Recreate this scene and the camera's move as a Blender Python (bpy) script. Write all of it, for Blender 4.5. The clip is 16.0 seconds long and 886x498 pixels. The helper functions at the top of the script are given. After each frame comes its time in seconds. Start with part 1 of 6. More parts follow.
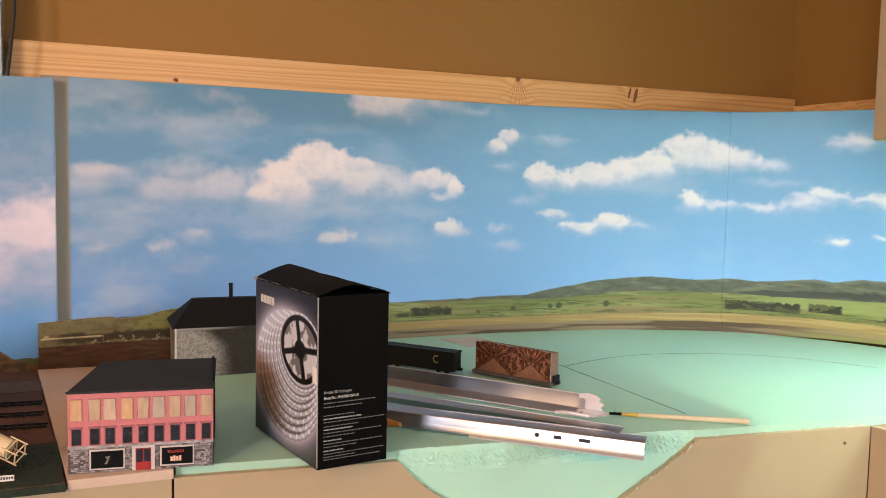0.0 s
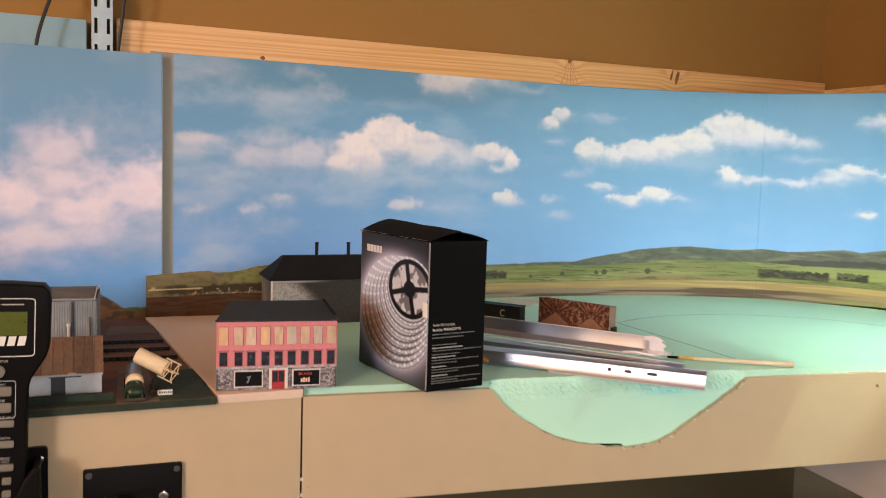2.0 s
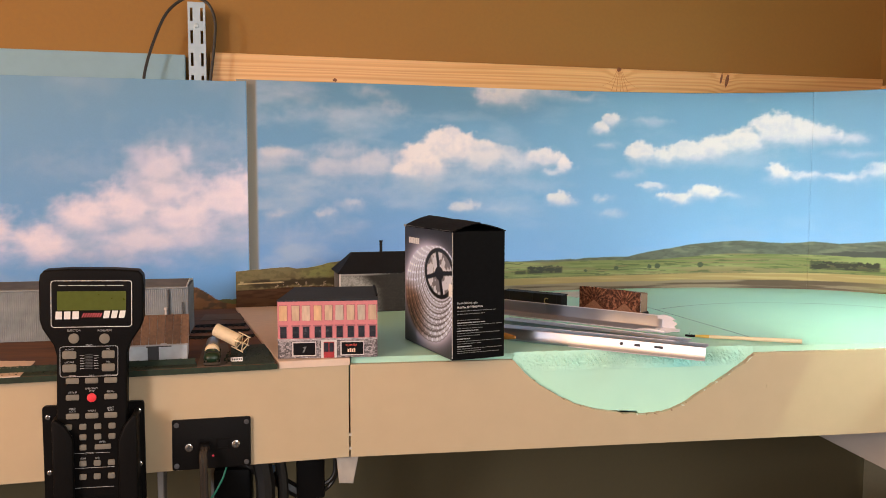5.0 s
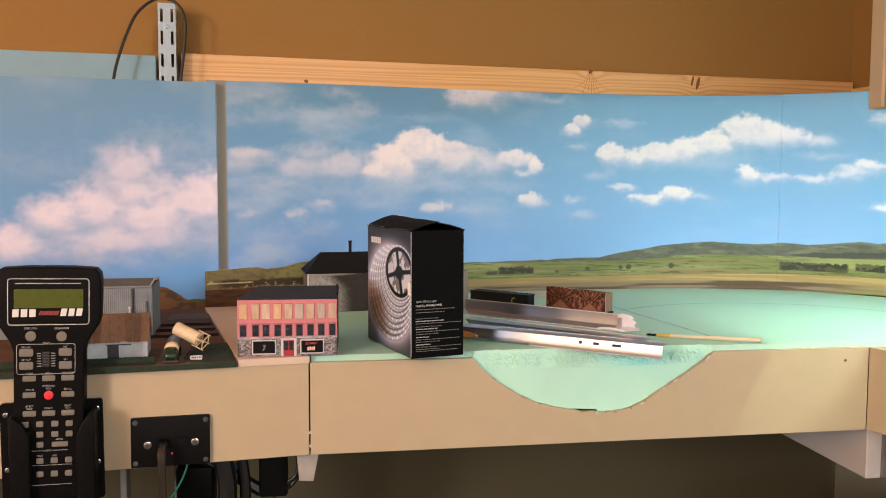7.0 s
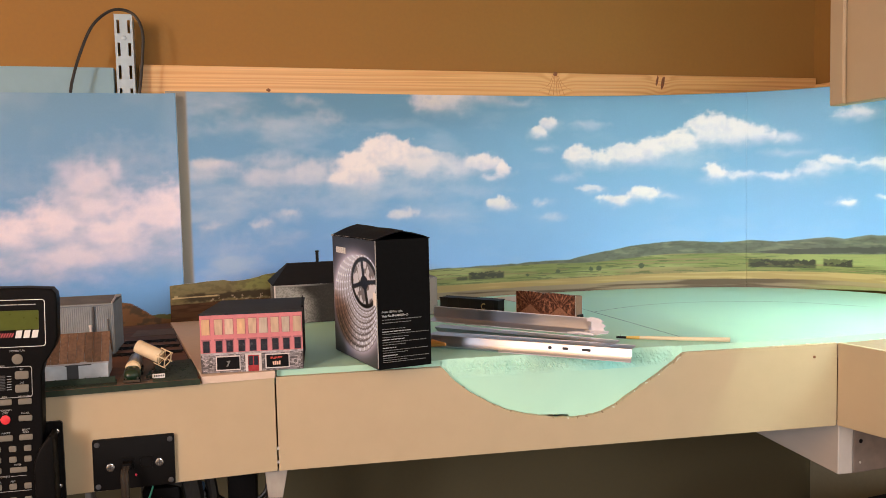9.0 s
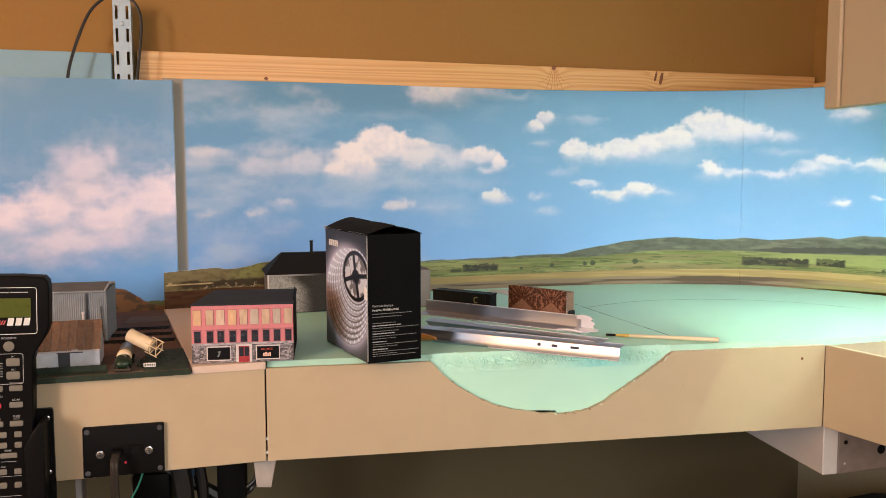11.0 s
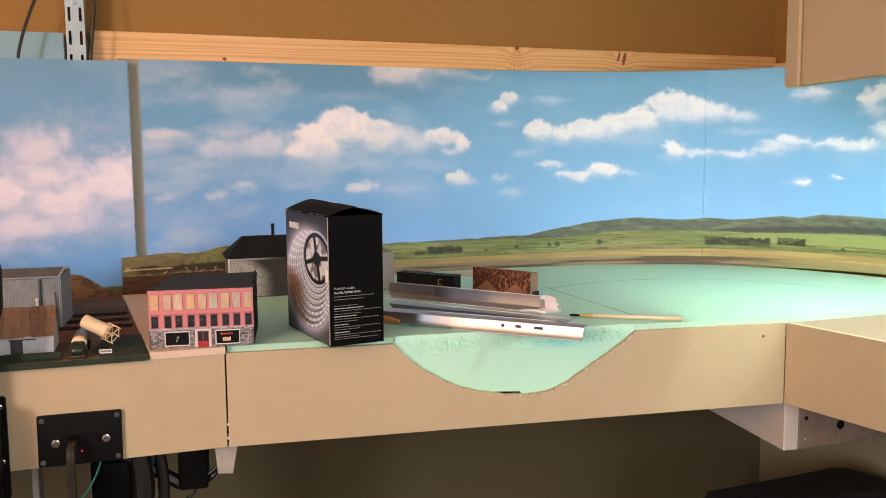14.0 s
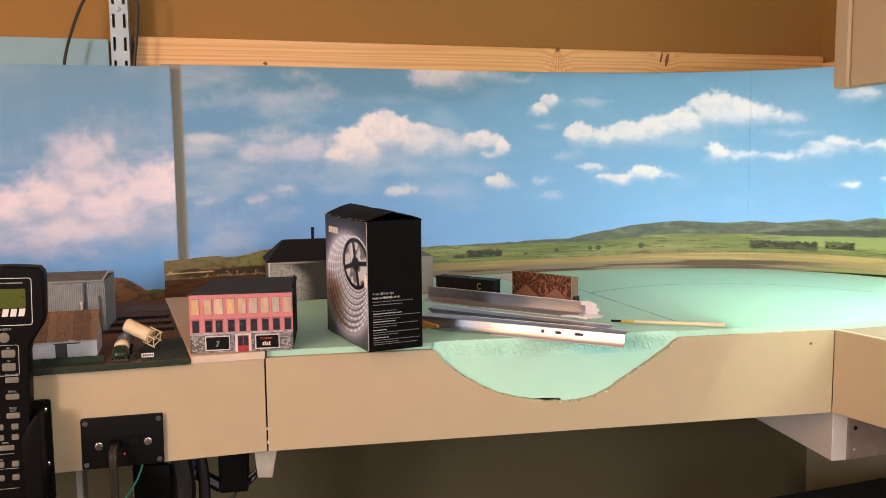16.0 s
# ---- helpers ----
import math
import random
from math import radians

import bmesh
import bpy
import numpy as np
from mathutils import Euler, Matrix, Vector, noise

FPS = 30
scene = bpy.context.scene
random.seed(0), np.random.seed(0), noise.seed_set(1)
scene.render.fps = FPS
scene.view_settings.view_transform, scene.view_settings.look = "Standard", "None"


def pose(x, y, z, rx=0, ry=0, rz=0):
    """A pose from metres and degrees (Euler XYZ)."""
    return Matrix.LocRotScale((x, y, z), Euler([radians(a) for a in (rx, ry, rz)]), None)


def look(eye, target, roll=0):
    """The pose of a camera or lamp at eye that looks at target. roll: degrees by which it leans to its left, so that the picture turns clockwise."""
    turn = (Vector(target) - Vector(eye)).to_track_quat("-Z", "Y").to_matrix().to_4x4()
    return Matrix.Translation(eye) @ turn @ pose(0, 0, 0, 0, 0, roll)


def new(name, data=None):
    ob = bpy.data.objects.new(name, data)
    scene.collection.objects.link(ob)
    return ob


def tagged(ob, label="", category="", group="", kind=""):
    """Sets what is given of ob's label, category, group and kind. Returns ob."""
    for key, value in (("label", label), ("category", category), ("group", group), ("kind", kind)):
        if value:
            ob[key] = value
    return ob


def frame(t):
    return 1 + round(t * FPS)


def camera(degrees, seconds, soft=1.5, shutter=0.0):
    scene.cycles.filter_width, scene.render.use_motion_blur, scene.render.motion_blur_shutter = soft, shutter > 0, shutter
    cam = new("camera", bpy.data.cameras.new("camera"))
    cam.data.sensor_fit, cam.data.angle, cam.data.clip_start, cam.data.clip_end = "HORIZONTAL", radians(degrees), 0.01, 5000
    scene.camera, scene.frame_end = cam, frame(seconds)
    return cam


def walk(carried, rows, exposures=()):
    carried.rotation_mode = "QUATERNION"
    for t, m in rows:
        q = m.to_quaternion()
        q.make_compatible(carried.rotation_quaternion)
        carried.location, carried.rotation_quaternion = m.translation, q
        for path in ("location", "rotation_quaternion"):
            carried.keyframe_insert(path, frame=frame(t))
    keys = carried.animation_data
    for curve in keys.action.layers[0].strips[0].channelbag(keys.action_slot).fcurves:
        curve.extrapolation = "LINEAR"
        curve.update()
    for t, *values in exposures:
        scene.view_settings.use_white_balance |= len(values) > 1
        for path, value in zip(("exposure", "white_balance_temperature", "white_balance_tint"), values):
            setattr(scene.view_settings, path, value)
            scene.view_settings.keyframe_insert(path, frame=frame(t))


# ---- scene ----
cam = camera(54.1, 16.0, soft=0.8, shutter=0.4)
PATH = [
    (0, (0.103, -0.045, 1.472), (0.673, 1.866, 1.314), 1.2),
    (0.5, (0.097, -0.044, 1.472), (0.645, 1.874, 1.327), 1.1),
    (1, (0.077, -0.046, 1.471), (0.601, 1.879, 1.33), 1.1),
    (1.5, (0.017, -0.052, 1.461), (0.555, 1.868, 1.308), 1.5),
    (2, (0.005, -0.122, 1.448), (0.558, 1.791, 1.263), 1.8),
    (2.5, (0.064, -0.226, 1.45), (0.586, 1.693, 1.241), 1.2),
    (3, (0.076, -0.277, 1.445), (0.552, 1.656, 1.249), 0.5),
    (3.5, (0.064, -0.278, 1.442), (0.409, 1.682, 1.245), 0.1),
    (4, (0.061, -0.262, 1.444), (0.351, 1.711, 1.289), -0.3),
    (6.5, (0.082, -0.275, 1.429), (0.379, 1.695, 1.254), 0.5),
    (7, (0.095, -0.277, 1.435), (0.4, 1.694, 1.281), 0.2),
    (7.5, (0.108, -0.275, 1.442), (0.43, 1.695, 1.306), -0.1),
    (8, (0.12, -0.268, 1.438), (0.468, 1.697, 1.295), -0.5),
    (8.5, (0.118, -0.264, 1.436), (0.483, 1.697, 1.288), -0.7),
    (9, (0.108, -0.268, 1.439), (0.467, 1.694, 1.292), -1.3),
    (11.5, (0.12, -0.273, 1.451), (0.491, 1.683, 1.264), 0.4),
    (12, (0.124, -0.274, 1.452), (0.523, 1.677, 1.263), 0.4),
    (12.5, (0.124, -0.276, 1.454), (0.539, 1.671, 1.26), 0.1),
    (13, (0.124, -0.276, 1.453), (0.556, 1.666, 1.248), 0.1),
    (13.5, (0.121, -0.272, 1.451), (0.561, 1.668, 1.242), 0.2),
    (14, (0.122, -0.265, 1.446), (0.554, 1.675, 1.228), -0.4),
    (14.5, (0.122, -0.263, 1.446), (0.531, 1.682, 1.217), -0.5),
    (15, (0.123, -0.26, 1.447), (0.509, 1.689, 1.222), -0.2),
    (15.5, (0.124, -0.257, 1.446), (0.485, 1.697, 1.224), -0.4),
    (16, (0.124, -0.259, 1.45), (0.466, 1.699, 1.234), -0.6),
]
walk(cam, [(t, look(eye, target, roll)) for t, eye, target, roll in PATH], [(0.0, -0.15), (1.0, -0.20), (1.5, -0.21), (2.5, -0.05), (3.5, -0.07), (4.2, -0.04), (16.0, -0.02)])

# ---- world, lights, exposure ----
world = bpy.data.worlds.new("sky")
world.use_nodes = True
scene.world = world
sky = world.node_tree.nodes.new("ShaderNodeTexSky")
sky.sky_type, sky.sun_disc = "NISHITA", False
sky.sun_elevation, sky.sun_rotation = radians(38), radians(250)
world.node_tree.links.new(sky.outputs[0], world.node_tree.nodes["Background"].inputs[0])
world.node_tree.nodes["Background"].inputs[1].default_value = 0.1
scene.view_settings.exposure = 0.0


def area_lamp(name, m, sx, sy, power, colour):
    data = bpy.data.lights.new(name, "AREA")
    data.shape, data.size, data.size_y, data.energy, data.color = "RECTANGLE", sx, sy, power, colour
    ob = new(name, data)
    ob.matrix_basis = m
    return ob


# added key lamp at an unseen rear opening, left window daylight, added warm fill, cabinet light strip
area_lamp("rear_key_light", look((0.95, -2.58, 1.90), (0.35, 0.8, 1.35)), 0.9, 0.85, 25.0, (0.965, 0.955, 1.0))
area_lamp("left_window_daylight", look((-1.945, -2.30, 1.93), (0.5, -1.3, 1.75)), 0.58, 0.80, 74.0, (0.96, 0.94, 1.0))
# unseen warm lamp, added to redden the upper wall and left boards
area_lamp("warm_fill_light", look((-0.90, -0.35, 1.86), (-0.15, 0.9, 1.5)), 0.8, 0.8, 12.6, (1.0, 0.46, 0.12))
for lamp_x, lamp_y, aim_y, aim_z, power in ((0.85, 0.65, 0.93, 1.25, 0.55), (0.98, 0.65, 0.93, 1.25, 0.36), (0.90, 0.30, 0.9, 1.26, 0.60), (1.03, 0.15, 0.95, 1.27, 0.85), (1.12, 0.10, 0.95, 1.27, 0.92)):
    area_lamp("light_strip_glow", look((lamp_x, lamp_y, 1.507), (0.72, aim_y, aim_z)), 0.008, 0.012, power, (0.88, 1.0, 0.95))
area_lamp("light_strip_glow", pose(0.7434, 0.47, 1.5325), 0.0006, 0.20, 1.1, (0.80, 1.0, 0.74))


# ---- helpers of this scene ----
def material(name, colour, rough=0.6, metal=0.0, grain=60.0, vary=0.12, blotch=6.0, bump=0.1, stretch=(1, 1, 1), second=None, spec=0.5, attribute="", stain=0.5):
    """A surface with variation at two scales: fine grain and broad blotches, with a little relief."""
    m = bpy.data.materials.new(name)
    m.use_nodes = True
    n, l = m.node_tree.nodes, m.node_tree.links
    b = n["Principled BSDF"]
    b.inputs["Roughness"].default_value = rough
    b.inputs["Metallic"].default_value = metal
    b.inputs["Specular IOR Level"].default_value = spec
    co = n.new("ShaderNodeTexCoord")
    mp = n.new("ShaderNodeMapping")
    mp.inputs["Scale"].default_value = stretch
    l.new(co.outputs["Object"], mp.inputs[0])
    fine, broad = n.new("ShaderNodeTexNoise"), n.new("ShaderNodeTexNoise")
    fine.inputs["Scale"].default_value, fine.inputs["Detail"].default_value = grain, 6
    broad.inputs["Scale"].default_value, broad.inputs["Detail"].default_value = blotch, 3
    l.new(mp.outputs[0], fine.inputs["Vector"])
    l.new(mp.outputs[0], broad.inputs["Vector"])
    sum_ = n.new("ShaderNodeMath")
    sum_.operation = "MULTIPLY_ADD"
    l.new(broad.outputs["Fac"], sum_.inputs[0])
    sum_.inputs[1].default_value = stain
    l.new(fine.outputs["Fac"], sum_.inputs[2])
    rng = n.new("ShaderNodeMapRange")
    rng.inputs["From Min"].default_value, rng.inputs["From Max"].default_value = 0.3 + 0.3 * stain, 0.7 + 0.7 * stain
    l.new(sum_.outputs[0], rng.inputs["Value"])
    mix = n.new("ShaderNodeMix")
    mix.data_type = "RGBA"
    l.new(rng.outputs[0], mix.inputs["Factor"])
    if attribute:
        at = n.new("ShaderNodeAttribute")
        at.attribute_name = attribute
        dark = n.new("ShaderNodeMix")
        dark.data_type, dark.blend_type = "RGBA", "MULTIPLY"
        dark.inputs["Factor"].default_value = 1.0
        dark.inputs["B"].default_value = (1 - vary, 1 - vary, 1 - vary, 1)
        l.new(at.outputs["Color"], dark.inputs["A"])
        l.new(dark.outputs["Result"], mix.inputs["A"])
        l.new(at.outputs["Color"], mix.inputs["B"])
    else:
        lo = second or tuple(c * (1 - vary) for c in colour)
        hi = colour if second else tuple(min(1, c * (1 + vary)) for c in colour)
        mix.inputs["A"].default_value, mix.inputs["B"].default_value = (*lo, 1), (*hi, 1)
    l.new(mix.outputs["Result"], b.inputs["Base Color"])
    rr = n.new("ShaderNodeMapRange")
    rr.inputs["To Min"].default_value, rr.inputs["To Max"].default_value = max(0.02, rough - 0.08), min(1, rough + 0.08)
    l.new(fine.outputs["Fac"], rr.inputs["Value"])
    l.new(rr.outputs[0], b.inputs["Roughness"])
    if bump:
        bp = n.new("ShaderNodeBump")
        bp.inputs["Strength"].default_value, bp.inputs["Distance"].default_value = bump, 0.002
        l.new(fine.outputs["Fac"], bp.inputs["Height"])
        l.new(bp.outputs[0], b.inputs["Normal"])
    return m


def glow(name, colour, strength):
    m = bpy.data.materials.new(name)
    m.use_nodes = True
    b = m.node_tree.nodes["Principled BSDF"]
    b.inputs["Base Color"].default_value = (*colour, 1)
    b.inputs["Emission Color"].default_value = (*colour, 1)
    b.inputs["Emission Strength"].default_value = strength
    return m


def box(x0, x1, y0, y1, z0, z1, bevel=0.0, segments=1):
    bm = bmesh.new()
    bmesh.ops.create_cube(bm, size=1)
    for v in bm.verts:
        v.co = Vector((x0 + (v.co.x + 0.5) * (x1 - x0), y0 + (v.co.y + 0.5) * (y1 - y0), z0 + (v.co.z + 0.5) * (z1 - z0)))
    if bevel:
        bmesh.ops.bevel(bm, geom=bm.edges[:], offset=bevel, segments=segments, profile=0.5, affect="EDGES")
    return bm


def prism(outline, y0, y1, bevel=0.0, segments=2):
    """An outline of (x, z) points, extruded from y0 to y1."""
    bm = bmesh.new()
    front = [bm.verts.new((x, y0, z)) for x, z in outline]
    back = [bm.verts.new((x, y1, z)) for x, z in outline]
    n = len(outline)
    bm.faces.new(front)
    bm.faces.new(back[::-1])
    for i in range(n):
        bm.faces.new((front[i], back[i], back[(i + 1) % n], front[(i + 1) % n]))
    bmesh.ops.recalc_face_normals(bm, faces=bm.faces[:])
    if bevel:
        edges = [e for e in bm.edges if abs(e.verts[0].co.y - y0) < 1e-7 and abs(e.verts[1].co.y - y0) < 1e-7]
        bmesh.ops.bevel(bm, geom=edges, offset=bevel, segments=segments, profile=0.5, affect="EDGES")
    return bm


def slab(outline, z0, z1, bevel=0.0):
    """An outline of (x, y) points, extruded from z0 to z1."""
    bm = prism(outline, z0, z1)
    for v in bm.verts:
        v.co = Vector((v.co.x, v.co.z, v.co.y))
    bmesh.ops.recalc_face_normals(bm, faces=bm.faces[:])
    if bevel:
        edges = [e for e in bm.edges if min(v.co.z for v in e.verts) > z1 - 1e-7]
        bmesh.ops.bevel(bm, geom=edges, offset=bevel, segments=2, profile=0.5, affect="EDGES")
    return bm


def rod(a, b, r, r2=None, sides=16, bevel=0.0):
    """A round bar from a to b."""
    bm = bmesh.new()
    a, b = Vector(a), Vector(b)
    m = Matrix.Translation((a + b) / 2) @ (b - a).to_track_quat("Z", "Y").to_matrix().to_4x4()
    bmesh.ops.create_cone(bm, cap_ends=True, segments=sides, radius1=r, radius2=r if r2 is None else r2, depth=(b - a).length, matrix=m)
    if bevel:
        rim = [e for e in bm.edges if len(e.link_faces) == 2 and any(len(f.verts) > 4 for f in e.link_faces)]
        bmesh.ops.bevel(bm, geom=rim, offset=bevel, segments=2, profile=0.5, affect="EDGES")
    return bm


def spline(points, steps=10):
    """A smooth line through the points."""
    p = [Vector(q) for q in points]
    p = [2 * p[0] - p[1], *p, 2 * p[-1] - p[-2]]
    out = []
    for i in range(1, len(p) - 2):
        a, b, c, d = p[i - 1 : i + 3]
        for k in range(steps):
            t = k / steps
            out.append(0.5 * (2 * b + (c - a) * t + (2 * a - 5 * b + 4 * c - d) * t * t + (3 * b - a - 3 * c + d) * t**3))
    return out + [p[-2]]


def tube(points, r, sides=8, steps=10):
    """A bent round cable through the points."""
    line = spline(points, steps)
    bm = bmesh.new()
    rings = []
    side = None
    for i, p in enumerate(line):
        way = (line[min(i + 1, len(line) - 1)] - line[max(i - 1, 0)]).normalized()
        if side is None:
            side = way.orthogonal().normalized()
        side = (side - way * side.dot(way)).normalized()
        up = way.cross(side)
        rings.append([bm.verts.new(p + r * (math.cos(6.2832 * k / sides) * side + math.sin(6.2832 * k / sides) * up)) for k in range(sides)])
    for u, v in zip(rings, rings[1:]):
        for k in range(sides):
            bm.faces.new((u[k], u[(k + 1) % sides], v[(k + 1) % sides], v[k]))
    bm.faces.new(rings[0][::-1])
    bm.faces.new(rings[-1])
    bmesh.ops.recalc_face_normals(bm, faces=bm.faces[:])
    return bm


def joined(*bms):
    out = bms[0]
    for bm in bms[1:]:
        me = bpy.data.meshes.new("t")
        bm.to_mesh(me)
        bm.free()
        out.from_mesh(me)
        bpy.data.meshes.remove(me)
    return out


def moved(bm, m):
    bmesh.ops.transform(bm, matrix=m, verts=bm.verts[:])
    return bm


def mesh_of(name, bm, mat, smooth=False):
    me = bpy.data.meshes.new(name)
    bm.to_mesh(me)
    bm.free()
    me.materials.append(mat)
    if smooth:
        me.polygons.foreach_set("use_smooth", [True] * len(me.polygons))
        me.set_sharp_from_angle(angle=radians(40))
    return me


def part(name, bm, mat, parent, label="", smooth=False):
    """One mesh under a thing or a part, in its thing's own coordinates."""
    ob = new(name, mesh_of(name, bm, mat, smooth))
    ob.parent = parent
    return tagged(ob, label)


def thing(name, label, category, m=None, group="", kind=""):
    ob = new(name)
    ob.empty_display_size = 0.02
    ob.matrix_basis = m or Matrix()
    return tagged(ob, label, category, group, kind)


def whole(name, bm, mat, label, category, m=None, group="", kind="", smooth=False):
    """A thing, or a piece of the setting, that is one mesh."""
    ob = new(name, mesh_of(name, bm, mat, smooth))
    ob.matrix_basis = m or Matrix()
    return tagged(ob, label, category, group, kind)


def lettering(text, size, mat, parent, m, name="lettering", label="", align="CENTER", squeeze=1.0):
    """Flat words in the built-in font, a hair proud of their surface; they read along x and stand up along z."""
    cu = bpy.data.curves.new(name, "FONT")
    cu.body, cu.size, cu.extrude, cu.align_x, cu.align_y, cu.resolution_u = text, size, 0.00008, align, "CENTER", 2
    tmp = bpy.data.objects.new("tmp", cu)
    scene.collection.objects.link(tmp)
    bpy.context.view_layer.update()
    me = bpy.data.meshes.new_from_object(tmp.evaluated_get(bpy.context.evaluated_depsgraph_get()))
    bpy.data.objects.remove(tmp)
    me.transform(m @ pose(0, 0, 0, 90) @ Matrix.Diagonal((squeeze, 1, 1, 1)))
    me.materials.clear()
    me.materials.append(mat)
    ob = new(name, me)
    ob.parent = parent
    return tagged(ob, label)


# value noise on arrays, for the printed artwork
def lattice(x, y, seed):
    xi, yi = np.floor(x).astype(np.int64), np.floor(y).astype(np.int64)
    fx, fy = x - xi, y - yi
    fx, fy = fx * fx * (3 - 2 * fx), fy * fy * (3 - 2 * fy)

    def h(i, j):
        k = (i * 374761393 + j * 668265263 + seed * 974711) & 0x7FFFFFFF
        k = ((k ^ (k >> 13)) * 1274126177) & 0x7FFFFFFF
        return ((k ^ (k >> 16)) & 0xFFFF) / 65535.0

    return (h(xi, yi) * (1 - fx) + h(xi + 1, yi) * fx) * (1 - fy) + (h(xi, yi + 1) * (1 - fx) + h(xi + 1, yi + 1) * fx) * fy


def fbm(x, y, octaves=5, seed=0):
    out, amp, total = 0, 0.5, 0
    for o in range(octaves):
        out, total = out + amp * lattice(x * 2**o, y * 2**o, seed + o), total + amp
        amp *= 0.5
    return out / total


def step(a, b, x):
    t = np.clip((x - a) / (b - a), 0, 1)
    return t * t * (3 - 2 * t)


def blend(base, colour, a):
    return base * (1 - a[..., None]) + np.array(colour) * a[..., None]


def printed_sheet(name, place, s0, s1, z0, top, art, mat, parent=None, cell=0.002, thick=0.0018, lift=None):
    """A thin printed sheet: place(s) gives (x, y) along it, top(s) its upper edge; art(s, z) its inks."""
    ns = int((s1 - s0) / cell) + 1
    s = np.linspace(s0, s1, ns)
    tops = top(s)
    tall = float(np.max(tops)) - z0
    bottoms = z0 + (lift(s) if lift else 0 * s)
    # cells are finer where the artwork is: low on tall sheets
    v = np.linspace(0, 1, int(tall / cell) + 1) if tall < 0.2 else np.concatenate([np.arange(0, 0.095, 0.0008), np.arange(0.095, tall, cell), [tall]]) / tall
    nz = len(v)
    S = np.repeat(s[:, None], nz, 1)
    Z = bottoms[:, None] + (tops - bottoms)[:, None] * v[None, :]
    xy = np.array([place(q, 0) for q in s])
    n = np.gradient(xy, axis=0)
    n = np.stack([-n[:, 1], n[:, 0]], 1) / np.linalg.norm(n, axis=1)[:, None]
    front = np.concatenate([np.repeat(xy[:, None, :], nz, 1), Z[..., None]], 2).reshape(-1, 3)
    back = np.concatenate([np.repeat((xy + n * thick)[:, None, :], nz, 1), Z[..., None]], 2).reshape(-1, 3)
    idx = np.arange(ns * nz).reshape(ns, nz)
    a, b, c, d = idx[:-1, :-1].ravel(), idx[1:, :-1].ravel(), idx[1:, 1:].ravel(), idx[:-1, 1:].ravel()
    quads = np.stack([a, b, c, d], 1)
    m = ns * nz
    rim = []
    for line in (idx[:, 0], idx[-1, :], idx[::-1, -1], idx[0, ::-1]):
        rim.append(np.stack([line[:-1], line[:-1] + m, line[1:] + m, line[1:]], 1))
    # the back needs no fine cells
    corner = np.array([[idx[i, 0] + m, idx[i, -1] + m, idx[i + 1, -1] + m, idx[i + 1, 0] + m] for i in range(ns - 1)])
    me = bpy.data.meshes.new(name)
    me.from_pydata(np.concatenate([front, back]).tolist(), [], np.concatenate([quads, *rim, corner]).tolist())
    col = me.color_attributes.new("ink", "FLOAT_COLOR", "POINT")
    inks = art(S, Z).reshape(-1, 3)
    paper = np.full((m, 3), 0.72)
    rgba = np.concatenate([np.concatenate([inks, paper]), np.ones((2 * m, 1))], 1)
    col.data.foreach_set("color", rgba.ravel())
    me.polygons.foreach_set("use_smooth", [True] * len(quads) + [False] * (len(me.polygons) - len(quads)))
    me.materials.append(mat)
    ob = new(name, me)
    if parent:
        ob.parent = parent
    return ob


# ---- materials ----
PAINT = material("ochre wall paint", (0.292, 0.150, 0.031), 0.75, grain=160, vary=0.05, blotch=2, bump=0.12)
CEIL = material("white ceiling paint", (0.75, 0.72, 0.66), 0.9, grain=90, vary=0.03)
CARPET = material("brown carpet", (0.085, 0.07, 0.055), 0.95, grain=300, vary=0.3, bump=0.6)
TAN = material("tan satin paint", (0.485, 0.382, 0.245), 0.5, grain=45, vary=0.035, blotch=3, bump=0.05)
TAN_EDGE = material("raw cut fibreboard edge", (0.30, 0.21, 0.13), 0.85, grain=300, vary=0.3, bump=0.4)
WHITE_WOOD = material("white painted timber", (0.58, 0.54, 0.49), 0.6, grain=40, vary=0.1, stretch=(1, 0.1, 1))
FOAM = material("green insulation foam", (0.44, 0.71, 0.555), 0.55, grain=25, blotch=7, bump=0.05, second=(0.395, 0.675, 0.54))
FOAM_CUT = material("torn green foam", (0.52, 0.83, 0.67), 0.8, grain=90, vary=0.16, blotch=14, bump=0.25, second=(0.43, 0.75, 0.62), stretch=(1, 1, 0.4))
# same foam in a paler tone: light on the lower front put into colour
FOAM_LIT = material("green foam toned lighter as lit", (0.49, 0.81, 0.645), 0.6, grain=25, blotch=7, bump=0.05, second=(0.45, 0.77, 0.62))
n_, l_ = FOAM_CUT.node_tree.nodes, FOAM_CUT.node_tree.links
co_, rp_, st_ = n_.new("ShaderNodeTexCoord"), n_.new("ShaderNodeTexNoise"), n_.new("ShaderNodeMapRange")
sx_, gap_, abs_ = n_.new("ShaderNodeSeparateXYZ"), n_.new("ShaderNodeMath"), n_.new("ShaderNodeMath")
gap_.operation, abs_.operation, gap_.inputs[1].default_value = "SUBTRACT", "ABSOLUTE", 0.447
l_.new(co_.outputs["Object"], sx_.inputs[0])
l_.new(sx_.outputs["X"], gap_.inputs[0])
l_.new(gap_.outputs[0], abs_.inputs[0])
rp_.inputs["Scale"].default_value = 70
add_ = n_.new("ShaderNodeMath")
add_.operation = "MULTIPLY_ADD"
l_.new(rp_.outputs["Fac"], add_.inputs[0])
add_.inputs[1].default_value = 0.06
l_.new(abs_.outputs[0], add_.inputs[2])
st_.inputs["From Min"].default_value, st_.inputs["From Max"].default_value, st_.inputs["To Min"].default_value, st_.inputs["To Max"].default_value = 0.03, 0.075, 0.75, 0.0
